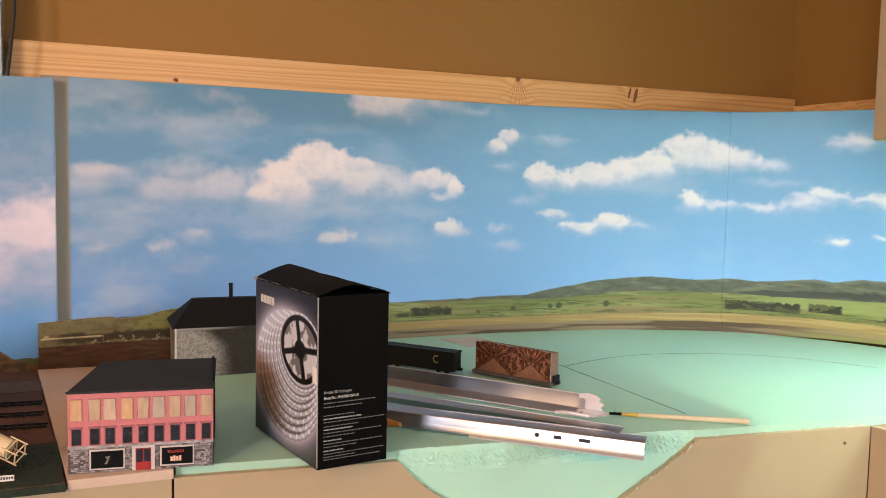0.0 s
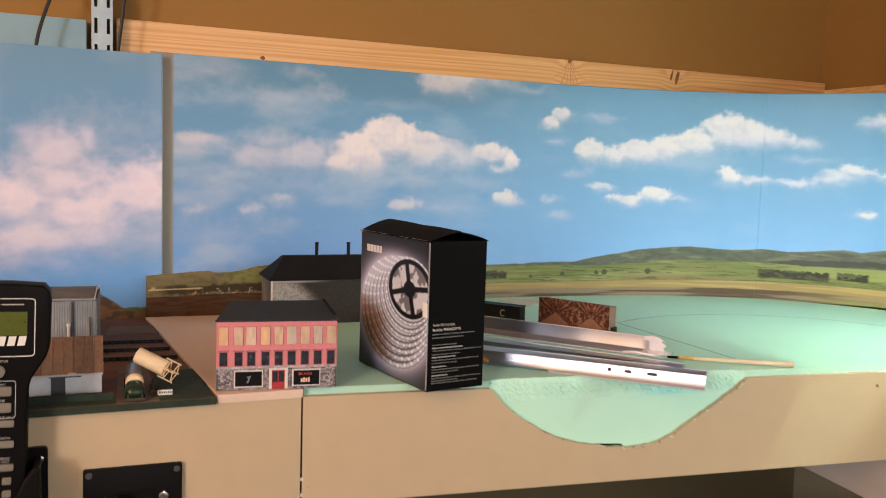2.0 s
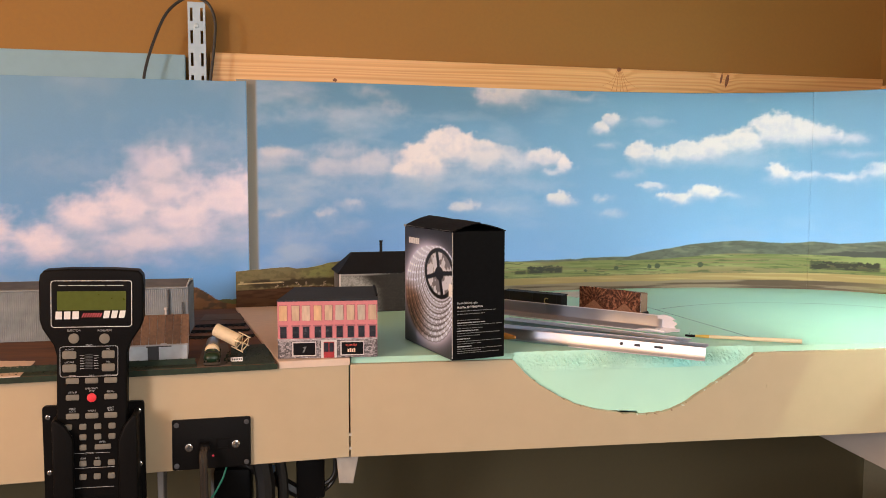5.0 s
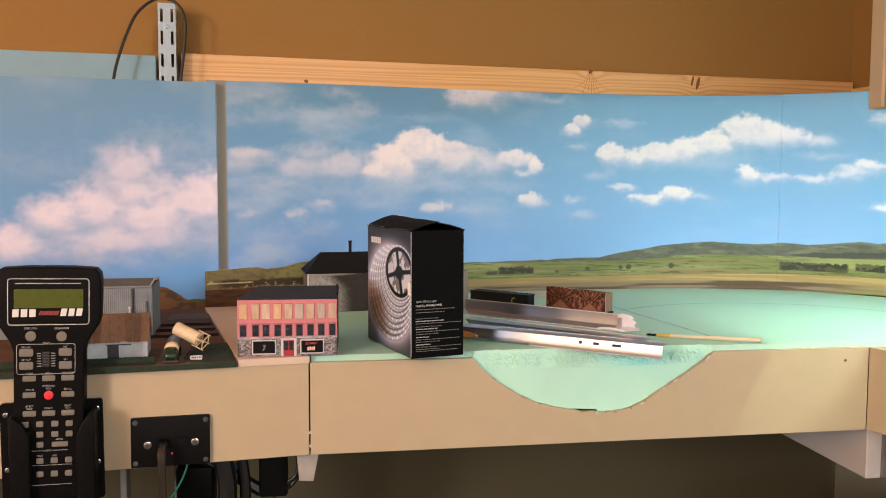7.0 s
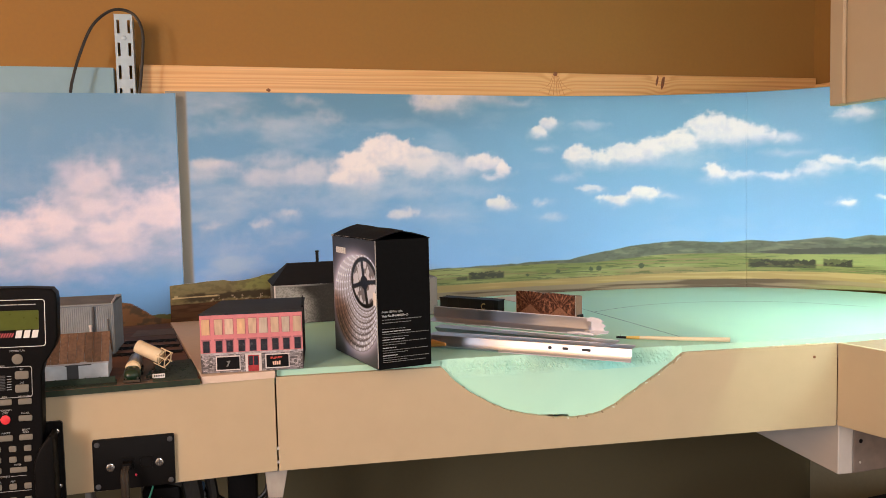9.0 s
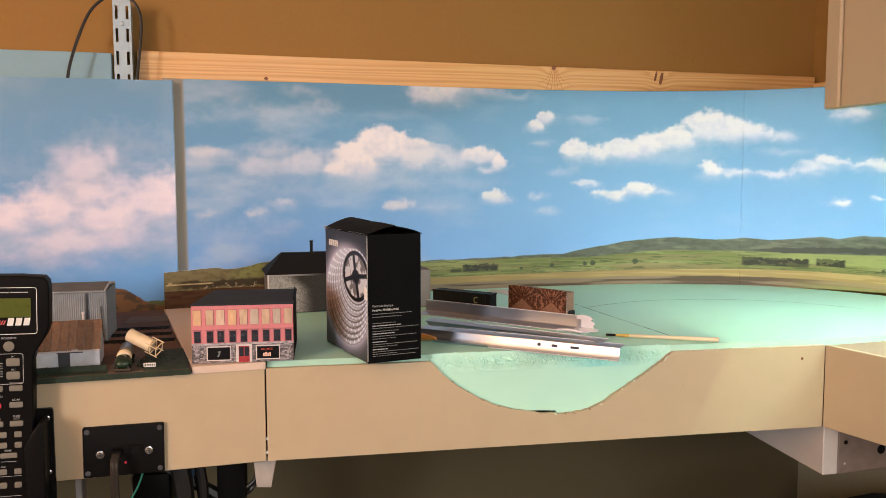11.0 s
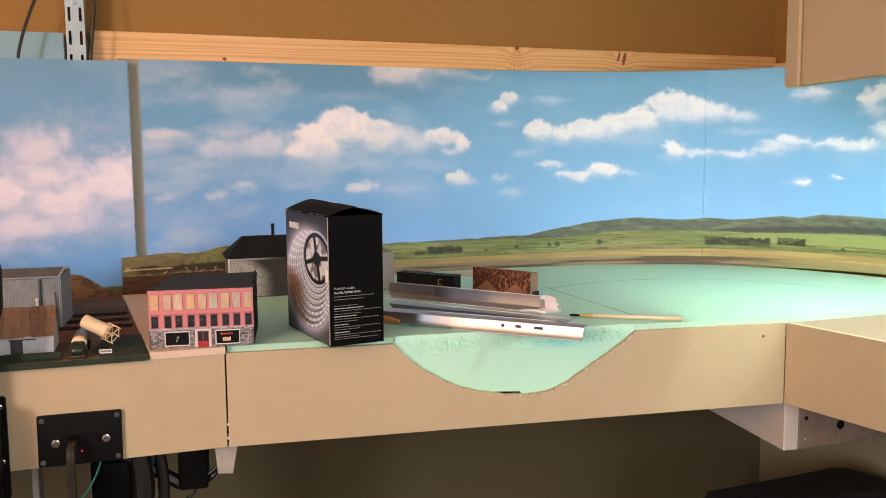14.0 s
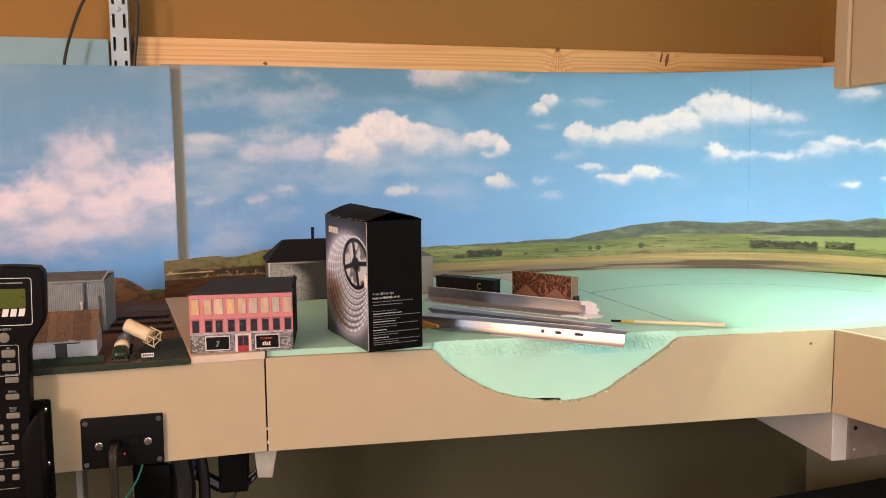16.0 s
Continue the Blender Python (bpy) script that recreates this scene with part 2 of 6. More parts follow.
l_.new(add_.outputs[0], st_.inputs["Value"])
tint_ = n_.new("ShaderNodeMix")
tint_.data_type = "RGBA"
l_.new(st_.outputs[0], tint_.inputs["Factor"])
tint_.inputs["B"].default_value = (0.26, 0.72, 0.68, 1)
base_ = n_["Principled BSDF"].inputs["Base Color"]
l_.new(base_.links[0].from_socket, tint_.inputs["A"])
l_.new(tint_.outputs["Result"], base_)
FOAM_CRUMB = material("pale filler crumbs", (0.66, 0.72, 0.62), 0.85, grain=300, vary=0.15, bump=0.3)
CARD_BEIGE = material("bare beige card", (0.66, 0.51, 0.41), 0.8, grain=120, vary=0.05, blotch=8)
PRINT = material("printed poster paper", (1, 1, 1), 0.5, spec=0.3, grain=500, vary=0.05, blotch=30, bump=0.02, attribute="ink")
PRINT_MATT = material("matt printed card", (1, 1, 1), 0.8, grain=500, vary=0.1, blotch=30, bump=0.02, attribute="ink", spec=0.25)
STEEL = material("galvanised slotted steel", (0.34, 0.42, 0.47), 0.42, 0.35, grain=80, vary=0.08)
CABLE = material("black cable sheath", (0.012, 0.011, 0.010), 0.45, grain=90, vary=0.2)
BLACK_PLASTIC = material("black moulded plastic", (0.006, 0.0055, 0.0055), 0.45, grain=700, vary=0.25, bump=0.06, spec=0.07)
INK_WHITE = material("white ink", (0.72, 0.71, 0.69), 0.5, grain=300, vary=0.05)
PALE_BLUE = material("pale blue emulsion", (0.235, 0.40, 0.50), 0.7, grain=70, vary=0.04)
MARKER = material("dark marker ink", (0.05, 0.10, 0.10), 0.6, grain=200, vary=0.3)


def pine_material():
    m = bpy.data.materials.new("varnished pine")
    m.use_nodes = True
    n, l = m.node_tree.nodes, m.node_tree.links
    b = n["Principled BSDF"]
    b.inputs["Roughness"].default_value = 0.42
    co, mp = n.new("ShaderNodeTexCoord"), n.new("ShaderNodeMapping")
    l.new(co.outputs["Object"], mp.inputs[0])
    mp.inputs["Scale"].default_value = (0.7, 12, 26)
    # the grain bends round knots
    warp = n.new("ShaderNodeTexNoise")
    warp.inputs["Scale"].default_value = 1.6
    l.new(mp.outputs[0], warp.inputs["Vector"])
    add = n.new("ShaderNodeVectorMath")
    add.operation = "MULTIPLY_ADD"
    add.inputs[1].default_value = (0.0, 0.7, 1.1)
    l.new(warp.outputs["Color"], add.inputs[0])
    l.new(mp.outputs[0], add.inputs[2])
    wave = n.new("ShaderNodeTexWave")
    wave.wave_type, wave.bands_direction = "BANDS", "Z"
    wave.inputs["Scale"].default_value, wave.inputs["Distortion"].default_value, wave.inputs["Detail"].default_value = 1.5, 1.6, 3
    l.new(add.outputs[0], wave.inputs["Vector"])
    # rings bulge round the two large knots
    sep = n.new("ShaderNodeSeparateXYZ")
    l.new(co.outputs["Object"], sep.inputs[0])
    last = add.outputs[0]
    for kx in (-0.526, -0.331):
        off = n.new("ShaderNodeMath")
        off.operation = "SUBTRACT"
        l.new(sep.outputs["X"], off.inputs[0])
        off.inputs[1].default_value = kx
        sq = n.new("ShaderNodeMath")
        sq.operation = "MULTIPLY"
        l.new(off.outputs[0], sq.inputs[0])
        l.new(off.outputs[0], sq.inputs[1])
        ex = n.new("ShaderNodeMath")
        ex.operation = "MULTIPLY"
        l.new(sq.outputs[0], ex.inputs[0])
        ex.inputs[1].default_value = -2600.0
        bell = n.new("ShaderNodeMath")
        bell.operation = "EXPONENT"
        l.new(ex.outputs[0], bell.inputs[0])
        lift = n.new("ShaderNodeCombineXYZ")
        up = n.new("ShaderNodeMath")
        up.operation = "MULTIPLY"
        up.inputs[1].default_value = 0.20
        l.new(bell.outputs[0], up.inputs[0])
        l.new(up.outputs[0], lift.inputs["Z"])
        more = n.new("ShaderNodeVectorMath")
        l.new(last, more.inputs[0])
        l.new(lift.outputs[0], more.inputs[1])
        last = more.outputs[0]
    l.new(last, wave.inputs["Vector"])
    fine = n.new("ShaderNodeTexNoise")
    fine.inputs["Scale"].default_value = 9
    mp2 = n.new("ShaderNodeMapping")
    mp2.inputs["Scale"].default_value = (1.0, 40, 60)
    l.new(co.outputs["Object"], mp2.inputs[0])
    l.new(mp2.outputs[0], fine.inputs["Vector"])
    ramp = n.new("ShaderNodeValToRGB")
    ramp.color_ramp.elements[0].color, ramp.color_ramp.elements[1].color = (0.88, 0.55, 0.23, 1), (0.77, 0.42, 0.15, 1)
    ramp.color_ramp.elements[0].position, ramp.color_ramp.elements[1].position = 0.25, 0.95
    l.new(wave.outputs["Fac"], ramp.inputs[0])
    mix = n.new("ShaderNodeMix")
    mix.data_type, mix.blend_type = "RGBA", "MULTIPLY"
    mix.inputs["Factor"].default_value = 0.30
    l.new(ramp.outputs[0], mix.inputs["A"])
    l.new(fine.outputs["Fac"], mix.inputs["B"])
    l.new(mix.outputs["Result"], b.inputs["Base Color"])
    bp = n.new("ShaderNodeBump")
    bp.inputs["Strength"].default_value, bp.inputs["Distance"].default_value = 0.1, 0.001
    l.new(wave.outputs["Fac"], bp.inputs["Height"])
    l.new(bp.outputs[0], b.inputs["Normal"])
    return m


PINE = pine_material()
KNOT = material("dark pine knot", (0.30, 0.12, 0.04), 0.5, grain=500, vary=0.5, second=(0.10, 0.035, 0.014))

# ---- the room ----
TOP = 1.258                                  # upper face of the layout
CORNER = pose(1.08, 1.20, 0, 0, 0, 6.1)      # corner of the back wall and the right wall; x along the back wall
whole("wall_back", box(-3.3, 0.0, 0, 0.1, 0, 2.45), PAINT, "ochre brown painted wall behind the model layout", "wall", CORNER, kind="structure")
whole("wall_right", box(0.0, 0.1, -3.9, 0.1, 0, 2.45), PAINT, "ochre brown painted side wall", "wall", CORNER, kind="structure")
# one olive paint in two tones: back wall as shaded, side wall as lit
OLIVE_SHADED = material("olive lower wall paint, shaded tone", (0.105, 0.083, 0.038), 0.8, grain=120, vary=0.06, blotch=2, bump=0.1)
OLIVE_LIT = material("olive lower wall paint, lit tone", (0.28, 0.245, 0.155), 0.8, grain=120, vary=0.06, blotch=2, bump=0.1)
whole("wall_panel_back", box(-3.2, -0.008, -0.008, -0.0005, 0, 1.10), OLIVE_SHADED, "olive painted lower wall under the layout, shade put into its colour", "wall", CORNER, kind="structure")
whole("wall_panel_right", box(-0.0075, -0.0005, -3.8, -0.0005, 0, 1.10), OLIVE_LIT, "olive painted lower side wall, toned lighter as lit", "wall", CORNER, kind="structure")
# the opening is made up to hold the rear lamp, out of view
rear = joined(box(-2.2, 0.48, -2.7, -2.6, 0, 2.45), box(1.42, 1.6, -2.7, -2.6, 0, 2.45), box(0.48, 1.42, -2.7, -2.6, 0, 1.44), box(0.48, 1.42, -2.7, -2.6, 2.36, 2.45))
whole("wall_rear", rear, PAINT, "unseen ochre wall behind the viewer, with an added opening for a lamp", "wall", kind="structure")
left_wall = joined(box(-2.06, -1.96, -2.7, -2.60, 0, 2.45), box(-2.06, -1.96, -1.98, 1.1, 0, 2.45), box(-2.06, -1.96, -2.60, -1.98, 0, 1.50), box(-2.06, -1.96, -2.60, -1.98, 2.36, 2.45))
whole("wall_left", left_wall, PAINT, "ochre wall with a window opening", "wall", kind="structure")
whole("floor", box(-2.2, 1.8, -2.8, 1.5, -0.05, 0), CARPET, "brown carpeted floor", "floor", kind="structure")
whole("ceiling", box(-2.2, 1.8, -2.8, 1.5, 2.45, 2.5), CEIL, "white painted ceiling", "ceiling", kind="structure")

batten = thing("batten", "knotty pine timber batten screwed to the ochre wall", "batten", CORNER)
part("board", prism([(-1.1775, 1.552), (-0.012, 1.552), (-0.012, 1.6175), (-1.1775, 1.6220)], -0.02, -0.0005, 0.0012), PINE, batten)
for kx, kz, rw, rh in ((-0.995, 1.587, 0.0032, 0.0026), (-0.527, 1.6175, 0.0040, 0.0038), (-0.338, 1.609, 0.0021, 0.0090), (-0.327, 1.606, 0.0032, 0.0115), (-0.74, 1.579, 0.0025, 0.0025)):
    knot = bmesh.new()
    bmesh.ops.create_uvsphere(knot, u_segments=18, v_segments=8, radius=1)
    for v in knot.verts:
        v.co *= 1 + 0.35 * noise.noise(v.co * 1.7 + Vector((kx * 60, 0, kz * 40)))
    part("knot", moved(knot, Matrix.Translation((kx, -0.0199, kz)) @ pose(0, 0, 0, 0, 14) @ Matrix.Diagonal((rw, 0.0006, rh, 1))), KNOT, batten, smooth=True)
STREAK = material("brown pine streak", (0.52, 0.24, 0.075), 0.5, grain=300, vary=0.3)
for dx, foot in ((-0.030, 1.590), (-0.017, 1.574), (-0.006, 1.562), (0.004, 1.556), (0.012, 1.558), (0.021, 1.570), (0.034, 1.588)):
    bow = spline([(-0.527 + 0.15 * dx, 0, 1.6150), (-0.527 + 0.42 * dx, 0, 1.600), (-0.527 + dx, 0, foot)], 6)
    part("grain_streak", prism([(p.x - 0.0005, p.z) for p in bow] + [(p.x + 0.0005, p.z) for p in reversed(bow)], -0.02015, -0.0198), STREAK, batten)
whole("batten", box(-0.02, -0.0005, -0.55, -0.024, 1.545, 1.605, 0.0012), PINE, "short pine batten on the side wall", "batten", CORNER)
whole("batten", box(-2.9, -1.212, -0.02, -0.0005, 1.50, 1.6170, 0.001), PALE_BLUE, "batten painted pale blue behind the sky sheet", "batten", CORNER)

# ---- wall cabinet on the side wall ----
cabinet = thing("wall_cabinet", "tan painted wall cabinet hanging over the side of the layout", "cabinet", pose(0.714, 0.619, 1.518))
part("body", joined(box(0.016, 0.42, -1.25, 0.0, 0.02, 0.80), box(0.016, 0.022, -1.25, 0, 0, 0.02)), TAN, cabinet)
part("side_panel", box(0.003, 0.016, -1.25, -0.024, 0.0, 0.80, 0.001), TAN, cabinet)
part("corner_trim", box(0.0, 0.0155, -0.024, 0.0, -0.001, 0.80, 0.002, 2), TAN, cabinet)
part("bead", rod((0.0, -0.0255, 0), (0.0, -0.0255, 0.80), 0.0026, sides=10), TAN, cabinet)
strip = thing("light_strip", "white light strip behind the lip of the wall cabinet", "light strip", pose(0.7434, 0.47, 1.5363))
part("tape", box(-0.004, 0.004, -0.11, 0.11, -0.0015, 0.0015), WHITE_WOOD, strip)

# ---- printed sky sheets ----
CURVE = spline([(-0.05, 0.985, 0), (0.2, 1.05, 0), (0.45, 1.093, 0), (0.6, 1.103, 0), (0.72, 1.095, 0), (0.862, 1.053, 0), (0.95, 0.985, 0), (1.0, 0.92, 0), (1.04, 0.85, 0), (1.07, 0.77, 0), (1.085, 0.6, 0)], 40)
ARC = np.concatenate([[0], np.cumsum([(q - p).length for p, q in zip(CURVE, CURVE[1:])])])


def on_curve(s, off):
    i = min(int(np.searchsorted(ARC, s, side="right")) - 1, len(CURVE) - 2)
    p = CURVE[i].lerp(CURVE[i + 1], (s - ARC[i]) / (ARC[i + 1] - ARC[i]))
    return (p.x, p.y - off)


# clouds of the main sheet: place along the sheet, height, half length, half height, strength
HEAP_CLOUDS = [
    (0.325, 1.481, 0.048, 0.036, 1.0), (0.287, 1.463, 0.046, 0.031, 1.0), (0.262, 1.451, 0.036, 0.019, 0.97), (0.378, 1.489, 0.024, 0.014, 0.85), (0.385, 1.470, 0.045, 0.028, 0.78),
    (0.435, 1.467, 0.046, 0.022, 0.62), (0.485, 1.472, 0.033, 0.019, 0.86), (0.521, 1.461, 0.013, 0.013, 0.95), (0.500, 1.450, 0.024, 0.008, 0.55), (0.200, 1.463, 0.060, 0.027, 0.60),
    (0.135, 1.457, 0.046, 0.021, 0.52), (0.160, 1.481, 0.050, 0.016, 0.40), (0.060, 1.474, 0.040, 0.012, 0.62), (0.050, 1.462, 0.050, 0.014, 0.30),
]
BAND_CLOUDS = [
    (0.430, 1.573, 0.056, 0.024, 1.0), (0.405, 1.562, 0.026, 0.012, 0.85), (0.490, 1.575, 0.050, 0.016, 0.55), (0.585, 1.521, 0.021, 0.014, 0.95), (0.605, 1.536, 0.018, 0.013, 0.95),
    (0.652, 1.479, 0.026, 0.026, 1.0), (0.690, 1.475, 0.035, 0.020, 0.96), (0.735, 1.482, 0.040, 0.022, 0.96), (0.780, 1.489, 0.040, 0.023, 1.0), (0.825, 1.501, 0.036, 0.025, 1.0),
    (0.870, 1.517, 0.036, 0.031, 1.0), (0.906, 1.515, 0.040, 0.028, 0.95), (0.945, 1.512, 0.031, 0.019, 0.85), (0.985, 1.505, 0.026, 0.012, 0.60), (0.668, 1.534, 0.035, 0.010, 0.32),
    (0.590, 1.495, 0.020, 0.008, 0.35), (0.550, 1.570, 0.045, 0.008, 0.28),
]
LOW_CLOUDS = [
    (0.880, 1.450, 0.025, 0.016, 1.0), (0.925, 1.444, 0.036, 0.011, 0.75), (0.975, 1.443, 0.042, 0.011, 0.75), (1.030, 1.450, 0.036, 0.013, 0.72), (1.065, 1.459, 0.036, 0.015, 0.88),
    (1.150, 1.456, 0.056, 0.014, 0.85), (0.715, 1.409, 0.036, 0.012, 0.95), (0.765, 1.417, 0.036, 0.016, 1.0), (0.800, 1.414, 0.022, 0.007, 0.5), (0.675, 1.429, 0.025, 0.009, 0.75),
    (0.511, 1.407, 0.025, 0.014, 0.95), (0.587, 1.407, 0.020, 0.010, 0.6), (0.600, 1.385, 0.026, 0.007, 0.4), (0.350, 1.399, 0.029, 0.012, 0.78), (0.415, 1.394, 0.050, 0.010, 0.22),
    (0.130, 1.386, 0.018, 0.010, 0.62), (0.168, 1.400, 0.027, 0.012, 0.62), (0.060, 1.390, 0.026, 0.010, 0.52),
]
EDGE_CLOUDS = [
    (1.077, 1.402, 0.020, 0.009, 0.95), (1.132, 1.408, 0.013, 0.006, 0.75), (1.100, 1.537, 0.040, 0.014, 0.75), (1.190, 1.520, 0.028, 0.027, 1.0), (1.260, 1.470, 0.080, 0.030, 0.9),
    (1.380, 1.520, 0.080, 0.030, 0.9), (0.625, 1.448, 0.030, 0.010, 0.35), (0.990, 1.480, 0.050, 0.010, 0.25),
]
VEIL = [(0.150, 1.530, 0.130, 0.022, 0.34), (0.090, 1.552, 0.065, 0.020, 0.30), (0.232, 1.545, 0.030, 0.022, 0.50), (0.200, 1.567, 0.042, 0.012, 0.42), (0.16, 1.42, 0.15, 0.03, 0.26), (0.33, 1.43, 0.12, 0.022, 0.28), (0.47, 1.43, 0.09, 0.02, 0.20), (0.08, 1.36, 0.10, 0.03, 0.25), (0.83, 1.47, 0.10, 0.03, 0.15)]


def billow(x, y, seed):
    """Rounded heaps: noise folded at its middle, at four sizes."""
    out, amp = 0, 0.55
    for o in range(4):
        out = out + amp * np.abs(2 * lattice(x * 2**o, y * 2**o, seed + o) - 1)
        amp *= 0.52
    return out


def clouds(s, z, items, col, seed, crown=0.34, base=1.05, shade=(0.40, 0.48, 0.68), white=(0.78, 0.74, 0.77), rough=1.0, deep=0.6, thin=0.4):
    """Lobes melted into one another: heaped crowns, undersides that thin out into the sky."""
    ws, wz = (fbm(s * 40, z * 40, 4, seed) - 0.5) * 0.022 * rough, (fbm(s * 40 + 9, z * 40 + 31, 4, seed + 7) - 0.5) * 0.013 * rough
    total, op, up = np.full_like(s, 1e-9), np.zeros_like(s), np.zeros_like(s)
    for cs, cz, rs, rz, a in items:
        dx, dz = (s + ws - cs) / (rs * 1.04), (z + wz - cz + 0.0022) / (rz * 1.00)
        w = np.exp(7 * np.clip(1.05 - np.sqrt(dx * dx + dz * dz), -2.5, 2))
        total, op, up = total + w, op + w * a, up + w * np.clip(dz, -1.5, 1.5)
    op, up = op / total, up / total
    heap, fine = billow(s * 60, z * 66, seed + 3) - 0.45, fbm(s * 150, z * 170, 4, seed + 15) - 0.5
    wisp, tuft = fbm(s * 24, z * 60, 5, seed + 9) - 0.5, fbm(s * 62, z * 105, 4, seed + 19) - 0.5
    loose = step(0.45, -0.60, up + 0.8 * wisp)
    field = np.log(total) / 7 + 0.06 + rough * (0.22 * wisp + 0.30 * tuft + 0.16 * fine - 0.30 * heap * (1 - loose) + 0.5 * wisp * loose)
    width = crown + (base - crown) * np.maximum(loose, step(0.95, 0.45, op))
    dens = op * step(0.0, 1.0, field / width) * (1 - thin * step(0.25, -0.85, up + 0.9 * wisp + 0.5 * tuft))
    dark = np.clip(0.28 - 0.42 * up + 0.8 * heap + 1.0 * wisp + 0.8 * tuft, 0, 1) * deep
    c = np.array(white) * (1 - dark[..., None]) + np.array(shade) * dark[..., None]
    return col * (1 - dens[..., None]) + c * dens[..., None]


def sky_art(s, z):
    g = np.clip((z - 1.30) / 0.28, 0, 1)
    g, left = g[..., None], step(0.75, 0.15, s)[..., None]
    low, high = np.array((0.225, 0.47, 0.86)) * (1 - left) + np.array((0.195, 0.395, 0.78)) * left, np.array((0.140, 0.325, 0.505))
    col = low + (high - low) * g ** 0.8
    haze = fbm(s * 12, z * 30, 5, 11)
    col = blend(col, (0.46, 0.57, 0.72), 0.50 * step(0.40, 0.8, haze) * step(0.70, 0.05, s) + 0.10 * step(0.5, 0.8, haze))
    col = clouds(s, z, VEIL, col, 15, 0.8, 1.4, (0.44, 0.54, 0.70), (0.66, 0.68, 0.74), 1.5)
    for k, bank in enumerate((EDGE_CLOUDS, LOW_CLOUDS, BAND_CLOUDS, HEAP_CLOUDS)):
        under = [(cs + 0.004, cz - 0.12 * rz, rs * 1.12, rz * 1.12, a * 0.42) for cs, cz, rs, rz, a in bank]
        col = clouds(s, z, under, col, 205 + 20 * k, 0.9, 1.5, (0.46, 0.57, 0.74), (0.62, 0.68, 0.77), 1.5)
        col = clouds(s, z, bank, col, 5 + 20 * k, white=(0.83, 0.77, 0.80) if k == 3 else (0.71, 0.71, 0.75), deep=0.65 if k == 3 else 0.75, thin=0.35 if k == 3 else 0.4, crown=(0.55, 0.50, 0.42, 0.34)[k], base=(1.5, 1.4, 1.25, 1.05)[k], rough=(1.4, 1.4, 1.2, 1.0)[k])
    # ridge, fields, hedges and tree rows of the printed land
    far = np.interp(s, (0.0, 0.50, 0.574, 0.633, 0.682, 0.75, 0.825, 0.89, 0.938, 0.977, 1.036, 1.055, 1.08, 1.12, 1.215, 1.45), (1.307, 1.3075, 1.3098, 1.3118, 1.3205, 1.3318, 1.337, 1.3335, 1.3368, 1.3338, 1.341, 1.3425, 1.340, 1.3477, 1.3456, 1.345))
    far = far + 0.0024 * (fbm(s * 46, s * 0, 4, 21) - 0.5)
    soft = lambda edge: step(edge + 0.0010, edge - 0.0010, z)
    tex = fbm(s * 90, z * 260, 4, 31)
    fld = fbm(s * 9, z * 150, 4, 35)
    land = np.zeros_like(col) + np.array((0.11, 0.128, 0.10))
    land = blend(land, (0.055, 0.07, 0.05), step(0.40, 0.70, tex) * 0.45)
    land = blend(land, (0.25, 0.27, 0.18), 0.4 * step(0.55, 0.75, fbm(s * 30, z * 150, 4, 41)))
    land = blend(land, (0.22, 0.25, 0.23), 0.5 * step(0.006, 0.0, far - z) * step(0.97, 1.06, s))
    near = 1.3055 + 0.0090 * step(0.66, 0.82, s) - 0.000 * step(0.86, 0.96, s) + 0.004 * step(1.0, 1.2, s) + 0.003 * (fbm(s * 14, s * 0, 3, 22) - 0.5)
    green = np.zeros_like(col) + np.array((0.185, 0.215, 0.074))
    green = blend(green, (0.28, 0.315, 0.125), 0.8 * step(0.46, 0.70, fld))
    green = blend(green, (0.10, 0.145, 0.04), 0.55 * step(0.52, 0.70, fbm(s * 22, z * 420, 4, 37)))
    green = blend(green, (0.20, 0.15, 0.075), 0.55 * step(0.60, 0.74, fbm(s * 16, z * 260, 4, 39)))
    green = blend(green, (0.26, 0.19, 0.10), 0.6 * step(0.56, 0.66, fbm(s * 5, z * 330, 3, 43)))
    green = blend(green, (0.07, 0.10, 0.04), 0.75 * step(0.62, 0.68, fbm(s * 34, z * 520, 4, 44)))
    green = blend(green, (0.29, 0.35, 0.13), 0.7 * step(0.94, 1.02, s) * step(1.2985, 1.3005, z))
    land = blend(land, green, soft(near))
    woods = step(0.0010, -0.0008, np.abs(z - 1.3175 - 0.0085 * step(0.95, 1.2, s)) - 0.0042 * step(0.94, 1.0, s) - 0.004 * (tex - 0.5)) * step(0.940, 0.955, s)
    land = blend(land, (0.062, 0.068, 0.062), woods * 0.92)
    line = step(0.0009, 0.0003, np.abs(z - 1.2925 + 0.0008 * np.sin(s * 9))) * step(1.05, 1.15, s)
    land = blend(land, (0.05, 0.06, 0.03), line * 0.8)
    gold = 1.283 + 0.0035 * np.sin(s * 5.0 + 2.2)
    stub = np.zeros_like(col) + np.array((0.34, 0.245, 0.10))
    stub = blend(stub, (0.43, 0.32, 0.14), step(0.5, 0.66, fbm(s * 10, z * 300, 3, 51)))
    land = blend(land, stub, soft(gold))
    stub = blend(stub, (0.17, 0.115, 0.06), 0.75 * step(0.54, 0.68, fbm(s * 7, z * 420, 4, 54)))
    dark = 1.2715 + 0.002 * np.sin(s * 5.0 + 2.2) + 0.003 * (fbm(s * 25, z * 20, 3, 52) - 0.5)
    earth = np.zeros_like(col) + np.array((0.24, 0.19, 0.13))
    earth = blend(earth, (0.10, 0.07, 0.045), step(0.47, 0.66, fbm(s * 8, z * 200, 4, 53)))
    earth = blend(earth, (0.33, 0.26, 0.13), step(0.95, 1.15, s) * 0.75)
